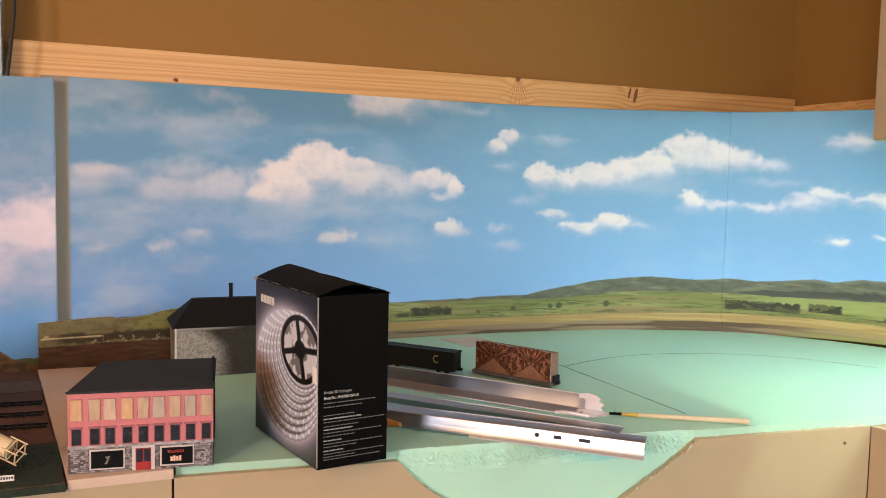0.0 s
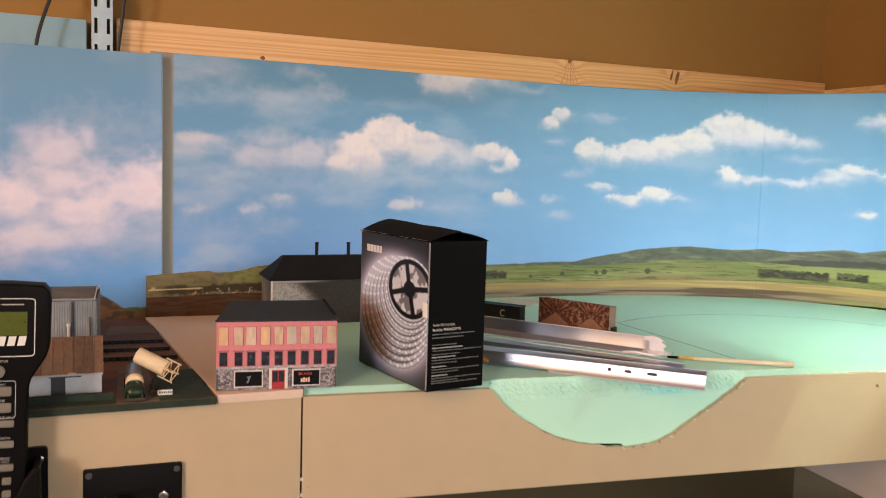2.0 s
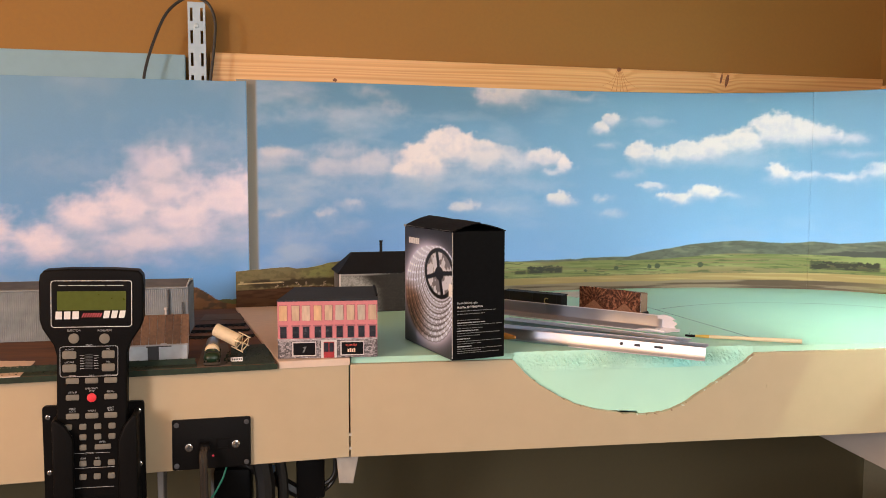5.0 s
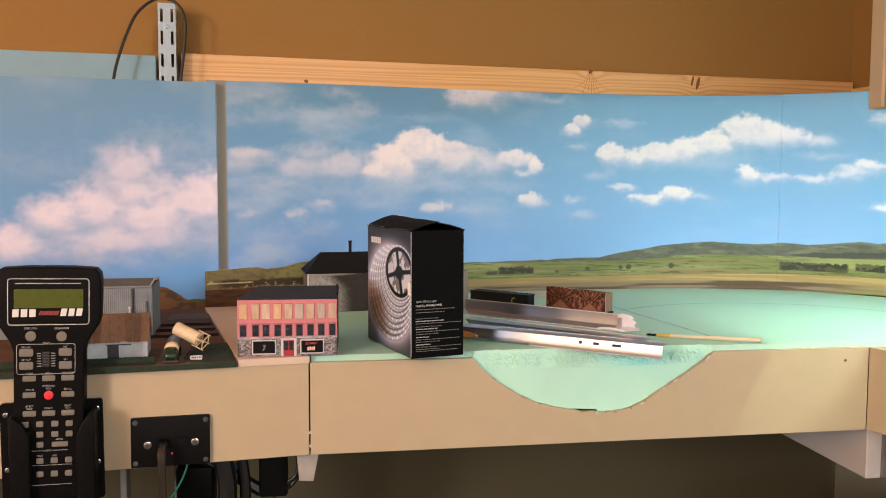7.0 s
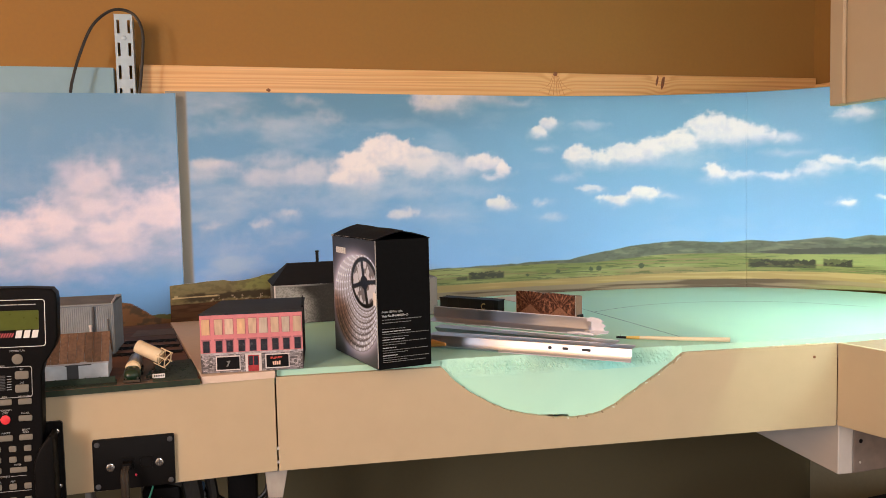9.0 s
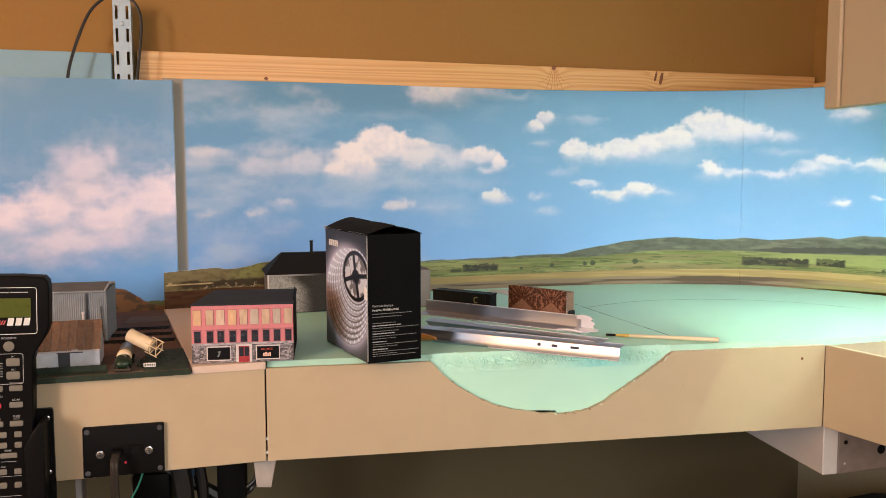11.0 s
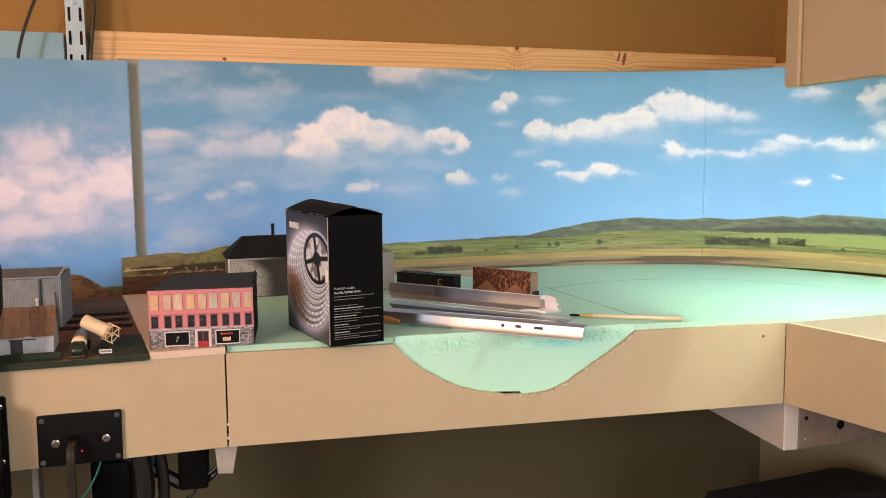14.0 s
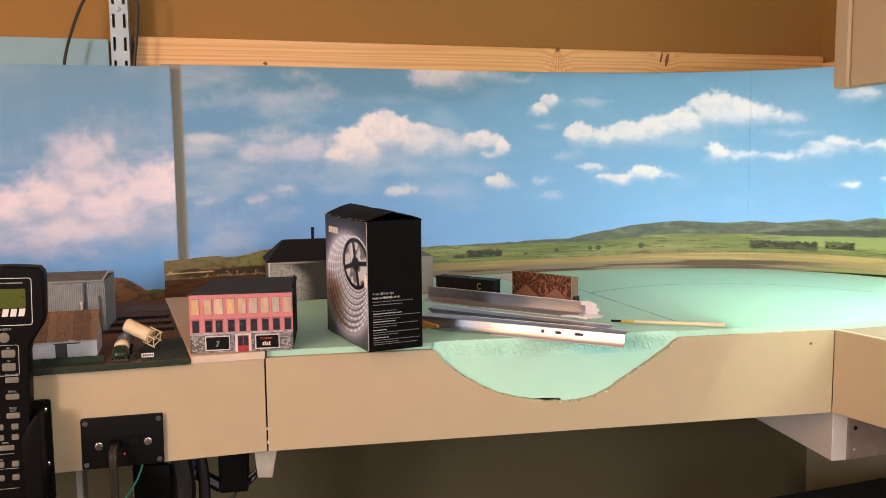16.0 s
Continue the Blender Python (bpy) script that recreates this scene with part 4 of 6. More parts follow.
def carton_art(y, z):
    """Black face with a reel of glowing light strip: rings of lit tape round a black spool."""
    a, h = (CD - y) / CD, z / CH
    col = np.zeros(y.shape + (3,)) + np.array((0.013, 0.013, 0.016))
    ox, oz = (a - 0.55) / 0.52, (h - 0.47) / 0.39
    r_out = np.sqrt(ox**2 + oz**2)
    halo = np.exp(-np.clip(r_out - 0.97, 0, 9) * 9.0)
    col = blend(col, (0.72, 0.72, 0.98), 0.99 * halo * step(1.0, 0.86, h))
    # turns of lit tape, each a little lower and wider than the last, with dark gaps
    for k in range(6, -1, -1):
        t = k / 6
        cx, cz, rx, rz = 0.74 - 0.19 * t, 0.64 - 0.17 * t, 0.34 + 0.18 * t, 0.235 + 0.155 * t
        ang = np.arctan2((h - cz) / rz, (a - cx) / rx)
        r = np.sqrt(((a - cx) / rx) ** 2 + ((h - cz) / rz) ** 2) + 0.006 * np.sin(ang * 40)
        lamp = step(0.35, 0.95, np.cos(ang * 30 + 2 * k))
        across = (1 - r) / 0.10
        tone = 0.80 + 0.40 * lamp * step(0.9, 0.3, np.abs(across - 0.5)) + 0.25 * step(0.9, 1.2, np.sin(ang * 2 + 2.4))
        tape = np.stack([0.74 * tone, 0.81 * tone, 1.0 * tone], -1)
        inside = step(1.005, 0.985, r)
        col = col * (1 - inside[..., None]) + tape * inside[..., None]
        gap = step(0.036, 0.012, np.abs(r - 0.895 + 0.005 * np.sin(ang * 60))) * (0.52 + 0.40 * step(0.1, -0.7, np.sin(ang)))
        col = blend(col, (0.085, 0.075, 0.095), gap)
        rim = step(0.02, 0.006, np.abs(r - 0.995)) * 0.65 * step(0.15, -0.5, np.sin(ang))
        col = blend(col, (0.10, 0.09, 0.10), rim)
    warm = step(0.62, 0.30, a + 0.30 * (h - 0.3)) * step(0.60, 0.44, h + 0.22 * (a - 0.1)) * step(0.03, 0.14, h) * step(1.12, 0.98, r_out)
    col = col * (1 - warm[..., None] * np.array((0.62, 0.78, 0.87)))
    # the black spool
    sx, sz = (a - 0.750) / 0.292, (h - 0.655) / 0.198
    r, ang = np.sqrt(sx**2 + sz**2), np.arctan2(sz, sx)
    inner = fbm(a * 18, h * 16, 4, 13)
    col = blend(col, (0.66, 0.70, 0.80), step(1.0, 0.97, r))
    col = blend(col, (0.10, 0.09, 0.10), step(1.0, 0.97, r) * step(0.46, 0.56, inner) * 0.85)
    black = (0.007, 0.007, 0.008)
    col = blend(col, black, step(1.04, 1.01, r) * step(0.84, 0.87, r))
    col = blend(col, black, step(0.30, 0.27, r))
    for spoke in (0.15, 1.75, 3.45, 4.95):
        off = np.abs(np.sin(ang - spoke)) * r
        col = blend(col, black, step(0.105, 0.08, off) * (np.cos(ang - spoke) > 0) * step(1.0, 0.97, r))
    return blend(col, (0.92, 0.90, 0.88), step(0.035, 0.025, np.abs(a - 0.965)) * step(0.055, 0.045, np.abs(h - 0.545)))


art = printed_sheet("artwork", lambda s, off: (-0.0004, CD - s), 0.0008, CD - 0.0008, 0.0008, lambda s: CH - 0.0008 + 0 * np.asarray(s), lambda s, z: carton_art(CD - s, z), CARTON_ART, carton, cell=0.0008, thick=0.0003)
tagged(art, "printed picture of a glowing light strip reel on black")
# the maker's mark as plain strokes
mark = [box(-0.0008, -0.0005, CD * (1 - a1), CD * (1 - a0), CH * 0.858, CH * 0.908) for a0, a1 in ((0.105, 0.145), (0.155, 0.195), (0.205, 0.245), (0.255, 0.290), (0.300, 0.335))]
part("maker_mark", joined(*mark), INK_WHITE, carton, "white printed mark")
lettering("Flexible LED Strip Lights", 0.0030, INK_GREY, carton, Matrix.Translation((0.005, -0.0004, 0.0572)), align="LEFT", label="small white caption", squeeze=0.75)
lettering("Model No.: PR410080-DW-US", 0.0031, INK_WHITE, carton, Matrix.Translation((0.005, -0.0004, 0.0530)), align="LEFT", label="small white caption", squeeze=0.72)
rnd = random.Random(8)
for z, length, tall, ink in ((0.0492, 0.040, 0.0007, FAINT), (0.0462, 0.030, 0.0007, FAINT), (0.0400, 0.024, 0.0006, FAINT), (0.0374, 0.030, 0.0009, INK_GREY), (0.0350, 0.050, 0.0006, FAINT), (0.0318, 0.028, 0.0006, FAINT), (0.0294, 0.021, 0.0009, INK_GREY), (0.0268, 0.046, 0.0006, FAINT), (0.0243, 0.024, 0.0006, FAINT), (0.0212, 0.013, 0.0009, INK_GREY), (0.0187, 0.047, 0.0006, FAINT), (0.0164, 0.022, 0.0006, FAINT), (0.0136, 0.016, 0.0009, INK_GREY), (0.0112, 0.050, 0.0006, FAINT), (0.0090, 0.026, 0.0006, FAINT), (0.0070, 0.044, 0.0006, FAINT)):
    bars, x = [], 0.005
    while x < 0.005 + length:
        w = rnd.uniform(0.0014, 0.0048)
        bars.append(box(x, min(x + w, 0.0535), -0.00025, 0.0002, z - tall / 2, z + tall / 2))
        x += w + 0.0006
    part("text_line", joined(*bars), ink, carton, "line of small print")

# ---- pink model building ----
PINK = material("pink plastered card", (0.60, 0.205, 0.225), 0.7, grain=220, vary=0.10, blotch=40, bump=0.08)
PINK_DARK = material("dull pink moulding", (0.36, 0.13, 0.15), 0.7, grain=200, vary=0.15)
ROOF_FELT = material("dark grey roofing card", (0.027, 0.032, 0.038), 0.75, spec=0.2, grain=300, vary=0.25, blotch=25)
DARK_GLASS = material("dark window pane", (0.030, 0.032, 0.045), 0.25, grain=200, vary=0.5)
WHITE_TRIM = material("white printed trim", (0.62, 0.57, 0.56), 0.7, grain=200, vary=0.1)
RED_DOOR = material("red door", (0.36, 0.022, 0.027), 0.55, grain=200, vary=0.25)
STONE_GREY = material("grey printed stone", (0.42, 0.38, 0.40), 0.8, grain=420, vary=0.6, blotch=60, bump=0.3)


def by_piece(mat, low, high):
    """Each piece gets its own tone between low and high."""
    n, l = mat.node_tree.nodes, mat.node_tree.links
    info, tone, mul = n.new("ShaderNodeObjectInfo"), n.new("ShaderNodeMapRange"), n.new("ShaderNodeMix")
    mul.data_type, mul.blend_type = "RGBA", "MULTIPLY"
    mul.inputs["Factor"].default_value = 1.0
    tone.inputs["To Min"].default_value, tone.inputs["To Max"].default_value = low, high
    base = n["Principled BSDF"].inputs["Base Color"]
    l.new(info.outputs["Random"], tone.inputs["Value"])
    l.new(base.links[0].from_socket, mul.inputs["A"])
    l.new(tone.outputs[0], mul.inputs["B"])
    l.new(mul.outputs["Result"], base)


by_piece(STONE_GREY, 0.2, 1.1)
MORTAR = material("dark stone joints", (0.10, 0.085, 0.09), 0.9, grain=200, vary=0.3)
BOARDS = [material("boarded window, " + n, c, 0.75, grain=300, vary=0.22, blotch=60, stretch=(1, 1, 0.25)) for n, c in (("orange wood", (0.60, 0.38, 0.22)), ("tan wood", (0.52, 0.37, 0.26)), ("pale wood", (0.58, 0.43, 0.33)), ("grey wood", (0.47, 0.39, 0.32)))]
BW, BH, BD = 0.099, 0.0585, 0.103
inn = thing("model_building", "pink three-storey model building with a stone ground floor and boarded windows", "model building", pose(0.0235, 0.6025, TOP + 0.0015, 0, 0, -1.5))
part("wall_block", slab([(0, 0.0012), (BW, 0.0012), (BW + 0.002, BD), (0.0125, BD)], 0, BH - 0.0015), BLACK_CARD, inn, "black card side and rear walls")
part("front_wall", box(0, BW, 0, 0.0012, 0.31 * BH, BH), PINK, inn, "pink front wall")
roof = joined(slab([(-0.0006, -0.0004), (BW + 0.0008, -0.0004), (BW + 0.003, BD + 0.001), (0.0118, BD + 0.001)], BH - 0.0012, BH + 0.0002), box(-0.0010, BW + 0.0010, -0.0014, 0.0, BH - 0.0006, BH + 0.0006))
part("roof", roof, ROOF_FELT, inn, "dark grey flat roof")
part("parapet", prism([(BW - 0.0004, BH), (BW + 0.0012, BH), (BW + 0.0012, BH + 0.0024), (BW - 0.0004, BH + 0.002)], 0.02, BD), BLACK_CARD, inn, "black card edge standing above the roof")
for k, fx in enumerate((0.057, 0.180, 0.283, 0.400, 0.510, 0.618, 0.730, 0.838, 0.950)):
    x = fx * BW
    win = part("boarded_window", box(x - 0.0042, x + 0.0042, -0.0003, 0.0006, 0.645 * BH, 0.915 * BH), PINK_DARK, inn, "upper window closed with a wooden board")
    lean = 0.0004 * math.sin(k * 2.1)
    part("board", prism([(x - 0.0039 + lean, 0.65 * BH), (x + 0.0037 - lean, 0.648 * BH), (x + 0.0037, 0.905 * BH), (x - 0.0040, 0.908 * BH)], -0.0008, -0.0002), BOARDS[(0, 1, 2, 0, 1, 3, 1, 3, 1)[k]], win)
    win = part("window", box(x - 0.0037, x + 0.0037, -0.0003, 0.0006, 0.342 * BH, 0.570 * BH), PINK_DARK, inn, "dark sash window")
    part("pane", box(x - 0.0030, x + 0.0030, -0.0007, -0.0002, 0.352 * BH, 0.545 * BH), DARK_GLASS, win)
    part("glazing_bar", box(x - 0.0030, x + 0.0030, -0.0009, -0.0006, 0.448 * BH, 0.456 * BH), ROOF_FELT, win)
    part("lintel", box(x - 0.0044, x + 0.0044, -0.0012, 0.0002, 0.552 * BH, 0.572 * BH), PINK_DARK, win)
part("string_course", box(-0.0004, BW + 0.0002, -0.0012, 0.0008, 0.310 * BH, 0.338 * BH), STONE_GREY, inn, "grey ledge over the ground floor")
ground = part("stone_front", box(0, BW, 0.0001, 0.0012, 0.0, 0.31 * BH), MORTAR, inn, "grey stone ground floor")
rnd = random.Random(21)
stone_mesh = mesh_of("stone", box(-0.5, 0.5, -0.5, 0.5, -0.5, 0.5, 0.08), STONE_GREY)
row_h = 0.31 * BH / 13
openings = ((0.142, 0.382, 0.03, 0.29), (0.430, 0.585, 0.0, 0.31), (0.624, 0.864, 0.03, 0.29))
for row in range(13):
    x = -rnd.random() * 0.002
    while x < BW - 0.0005:
        w = rnd.uniform(0.0016, 0.0036)
        cx, cz = x + w / 2, (row + 0.5) * row_h
        if 0.0016 < cx < BW - 0.0016 and not any(a * BW < cx < b * BW and c * BH < cz < d * BH for a, b, c, d in openings):
            st = new("stone", stone_mesh)
            st.parent = ground
            st.matrix_basis = Matrix.Translation((cx, 0.0001, cz)) @ Matrix.Diagonal((min(w, 2 * (BW - cx)) * 0.9, rnd.uniform(0.0004, 0.0009), row_h * 0.82, 1))
        x += w
for a, b in ((0.142, 0.382), (0.624, 0.864)):
    shop = part("shop_window", box(a * BW, b * BW, -0.0008, 0.0008, 0.035 * BH, 0.285 * BH), WHITE_TRIM, inn, "shop window in a white frame")
    part("pane", box(a * BW + 0.0012, b * BW - 0.0010, -0.0011, -0.0007, 0.055 * BH, 0.265 * BH), BLACK_CARD, shop)
part("window_display", prism([(0.243 * BW, 0.105 * BH), (0.262 * BW, 0.105 * BH), (0.285 * BW, 0.205 * BH), (0.248 * BW, 0.195 * BH), (0.262 * BW, 0.16 * BH)], -0.0013, -0.0011), material("grey display figure", (0.16, 0.17, 0.17), 0.7), inn, "pale shape painted in the shop window")
part("door_frame", joined(box(0.430 * BW, 0.455 * BW, -0.0008, 0.0008, 0.0, 0.312 * BH), box(0.563 * BW, 0.588 * BW, -0.0008, 0.0008, 0, 0.312 * BH), box(0.455 * BW, 0.563 * BW, -0.0008, 0.0008, 0.278 * BH, 0.312 * BH)), WHITE_TRIM, inn, "white door frame")
door = part("door", box(0.455 * BW, 0.563 * BW, -0.0003, 0.0008, 0.002 * BH, 0.278 * BH), RED_DOOR, inn, "red shop door")
for a, b in ((0.461, 0.504), (0.514, 0.557)):
    part("door_pane", box(a * BW, b * BW, -0.0006, -0.0002, 0.105 * BH, 0.262 * BH), DARK_GLASS, door)
SIGN_RED = material("red sign paint", (0.75, 0.10, 0.07), 0.6, grain=200, vary=0.2)
SIGN_PALE = material("pale orange sign paint", (0.85, 0.55, 0.42), 0.6, grain=200, vary=0.2)
lettering("BILLIARDS", 0.0030, SIGN_RED, inn, Matrix.Translation((0.735 * BW, -0.0013, 0.215 * BH)), label="small red shop sign", squeeze=0.85)
part("sign_word", joined(*[box(0.735 * BW + d - 0.0008, 0.735 * BW + d + 0.0008, -0.0014, -0.0011, 0.095 * BH, (0.160 if k % 2 else 0.150) * BH) for k, d in enumerate((-0.003, -0.001, 0.001, 0.003))]), SIGN_PALE, inn, "second word of the shop sign")

# ---- dark-roofed model building behind ----
CONCRETE = material("speckled grey concrete card", (0.25, 0.245, 0.24), 0.85, grain=700, blotch=34, bump=0.3, second=(0.03, 0.029, 0.028), stain=1.1)
DARK_ROOF = material("black roof card", (0.010, 0.009, 0.009), 0.7, spec=0.15, grain=120, vary=0.3, blotch=20)
depot = thing("model_building", "grey concrete model building with a black hipped roof and two pipes", "model building", pose(0.0935, 0.898, TOP + 0.0005, 0, 0, 6.0))
DL, DDp, DH = 0.224, 0.066, 0.0525
part("wall_block", box(0, DL, 0, DDp, 0, DH, 0.0004), CONCRETE, depot, "grey speckled walls")


def depot_art(x, z):
    """Dark card with a pale speckled patch towards one end."""
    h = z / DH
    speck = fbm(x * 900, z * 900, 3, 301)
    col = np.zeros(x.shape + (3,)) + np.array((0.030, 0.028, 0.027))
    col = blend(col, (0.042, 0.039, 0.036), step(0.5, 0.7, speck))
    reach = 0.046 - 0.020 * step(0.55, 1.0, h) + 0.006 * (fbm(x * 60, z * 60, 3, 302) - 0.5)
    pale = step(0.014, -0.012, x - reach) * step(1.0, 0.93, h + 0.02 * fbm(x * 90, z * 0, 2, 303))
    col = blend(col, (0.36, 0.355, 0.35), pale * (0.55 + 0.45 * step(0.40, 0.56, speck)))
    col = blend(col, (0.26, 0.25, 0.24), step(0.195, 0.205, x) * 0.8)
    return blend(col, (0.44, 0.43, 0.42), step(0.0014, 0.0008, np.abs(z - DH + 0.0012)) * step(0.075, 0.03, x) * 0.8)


tagged(printed_sheet("front_print", lambda s, off: (s, -0.0009), 0.0006, DL - 0.0006, 0.0004, lambda s: DH - 0.0004 + 0 * np.asarray(s), depot_art, PRINT_MATT, depot, cell=0.0009, thick=0.0006), "dark printed front with a pale speckled patch")
part("corner_strip", box(-0.0012, 0.0012, -0.0008, 0.0015, 0, DH), WHITE_TRIM, depot, "pale corner strip")
hip = bmesh.new()
low = [hip.verts.new(v) for v in ((-0.004, -0.003, DH), (DL - 0.026, -0.003, DH), (DL - 0.026, DDp + 0.003, DH), (-0.004, DDp + 0.003, DH))]
high = [hip.verts.new(v) for v in ((0.022, 0.042, DH + 0.0250), (DL - 0.050, 0.042, DH + 0.0250), (DL - 0.050, 0.052, DH + 0.0250), (0.022, 0.052, DH + 0.0250))]
hip.faces.new(low[::-1])
hip.faces.new(high)
for i in range(4):
    hip.faces.new((low[i], low[(i + 1) % 4], high[(i + 1) % 4], high[i]))
bmesh.ops.bevel(hip, geom=hip.edges[:], offset=0.0005, segments=1, affect="EDGES")
part("roof", hip, DARK_ROOF, depot, "black hipped roof")
for x in (0.0640, 0.1045):
    part("pipe", joined(rod((x, 0.047, DH + 0.02), (x, 0.047, DH + 0.0405), 0.0021, sides=12), rod((x, 0.047, DH + 0.039), (x, 0.047, DH + 0.041), 0.0025, sides=12)), DARK_ROOF, depot, "black roof pipe", smooth=True)

# ---- rolling stock ----
LOCO_BLACK = material("matt black model paint", (0.009, 0.009, 0.010), 0.6, grain=200, vary=0.3, spec=0.2)
GOLD = material("gold emblem", (0.26, 0.21, 0.07), 0.5, grain=200, vary=0.2)
TAN_CARD = material("brown load edge", (0.22, 0.13, 0.085), 0.8, grain=200, vary=0.2)
loco = thing("model_wagon", "black model hopper wagon with a gold emblem", "model train", pose(0.319, 0.918, TOP + 0.0005, 0, 0, -44.5), group="model wagons")
part("body", box(0, 0.094, 0, 0.017, 0.0030, 0.0245, 0.0006), LOCO_BLACK, loco)
for k in range(5):
    part("rib", box(0.012 + 0.0185 * k, 0.0128 + 0.0185 * k, -0.0006, 0.0004, 0.007, 0.0235), LOCO_BLACK, loco)
part("rim", joined(box(-0.0004, 0.0944, -0.0008, 0.0004, 0.0235, 0.0249), box(-0.0004, 0.0944, 0.0166, 0.0178, 0.0235, 0.0249)), LOCO_BLACK, loco)
arc = bmesh.new()
ring = []
for k in range(15):
    t = math.radians(50 + 260 * k / 14)
    ring.append([arc.verts.new((0.072 + r * math.cos(t), -0.0009, 0.0155 + r * 1.15 * math.sin(t))) for r in (0.0026, 0.0040)])
for p, q in zip(ring, ring[1:]):
    arc.faces.new((p[0], p[1], q[1], q[0]))
part("emblem", arc, GOLD, loco, "gold open ring emblem")


def wheels(parent, xs, width):
    for x in xs:
        part("wheelset", joined(rod((x, 0.001, 0.0031), (x, 0.0032, 0.0031), 0.003, sides=14), rod((x, width - 0.0032, 0.0031), (x, width - 0.001, 0.0031), 0.003, sides=14), rod((x, 0, 0.0031), (x, width, 0.0031), 0.0008, sides=8)), LOCO_BLACK, parent)


wheels(loco, (0.010, 0.020, 0.074, 0.084), 0.017)
part("coupler", box(0.094, 0.100, 0.0065, 0.0105, 0.004, 0.007, 0.0006), LOCO_BLACK, loco)

WL = 0.094
wagon = thing("model_wagon", "model wagon carrying a printed rust-brown scrap load", "model train", pose(0.4130, 0.857, TOP + 0.0005, 0, 0, -55.0) @ Matrix.Diagonal((1.03, 1, 1, 1)), group="model wagons")


def scrap_art(x, z):
    """A mirrored picture of rusty scrap heaps with fans of bars above."""
    half = WL / 2
    u = np.abs(np.mod(x, half) - half / 2) / (half / 2)
    h = (z - 0.0065) / 0.030
    n1, n2 = fbm(u * 9 + (x > half) * 3, h * 8, 5, 201), fbm(u * 30, h * 26, 5, 202)
    col = np.zeros(x.shape + (3,)) + np.array((0.17, 0.055, 0.028))
    col = blend(col, (0.045, 0.016, 0.010), step(0.47, 0.6, n2))
    col = blend(col, (0.42, 0.17, 0.095), step(0.58, 0.72, n1) * 0.8)
    heap = step(0.02, -0.02, h - 0.46 + 0.55 * u + 0.08 * (n1 - 0.5))
    col = blend(col, (0.36, 0.16, 0.095), heap * (0.8 + 0.2 * n2))
    rays = np.cos(np.arctan2(h - 0.42, u + 0.02) * 22 + 5 * n1) * step(0.5, 0.62, h) * step(0.15, 0.3, u + h * 0.2)
    col = blend(col, (0.03, 0.012, 0.008), step(0.35, 0.8, rays) * (0.35 + 0.5 * n2))
    col = blend(col, (0.40, 0.17, 0.09), step(0.5, 0.9, -rays) * (0.2 + 0.5 * n2))
    return col * (0.55 + 0.9 * fbm(x * 1300, z * 1300, 3, 205))[..., None]


load = printed_sheet("load_print", lambda s, off: (s, -0.0006), 0.0, WL, 0.0048, lambda s: 0.0362 + 0.0012 * np.abs(np.sin(np.asarray(s) * 70)) + 0 * np.asarray(s), scrap_art, PRINT_MATT, wagon, cell=0.0006, thick=0.0008)
tagged(load, "printed rust-brown scrap")
part("body", box(0, WL, 0.0006, 0.0155, 0.0045, 0.0352, 0.0008), TAN_CARD, wagon)
part("underframe", box(-0.003, WL + 0.002, -0.0028, 0.0175, 0.0008, 0.0050, 0.0005), material("weathered underframe", (0.12, 0.10, 0.085), 0.8, vary=0.3), wagon)
wheels(wagon, (0.010, 0.020, 0.074, 0.084), 0.016)
part("coupler", joined(box(WL, WL + 0.006, 0.006, 0.010, 0.003, 0.006, 0.0006), box(WL + 0.0005, WL + 0.003, 0.002, 0.014, 0.002, 0.012, 0.0008)), LOCO_BLACK, wagon)

# ---- metal channels ----
ALU = material("mill finish aluminium", (0.48, 0.52, 0.61), 0.38, 1.0, grain=40, vary=0.10, blotch=12, bump=0.06, stretch=(0.06, 1, 1))
# paler, less metallic copy of the aluminium, with glints put into its colour
ALU_BRIGHTENED = material("aluminium brightened in its colour", (0.74, 0.73, 0.78), 0.5, 0.4, grain=120, vary=0.08, bump=0.1)
SLOT = material("dark slot", (0.035, 0.035, 0.04), 0.7, vary=0.2)


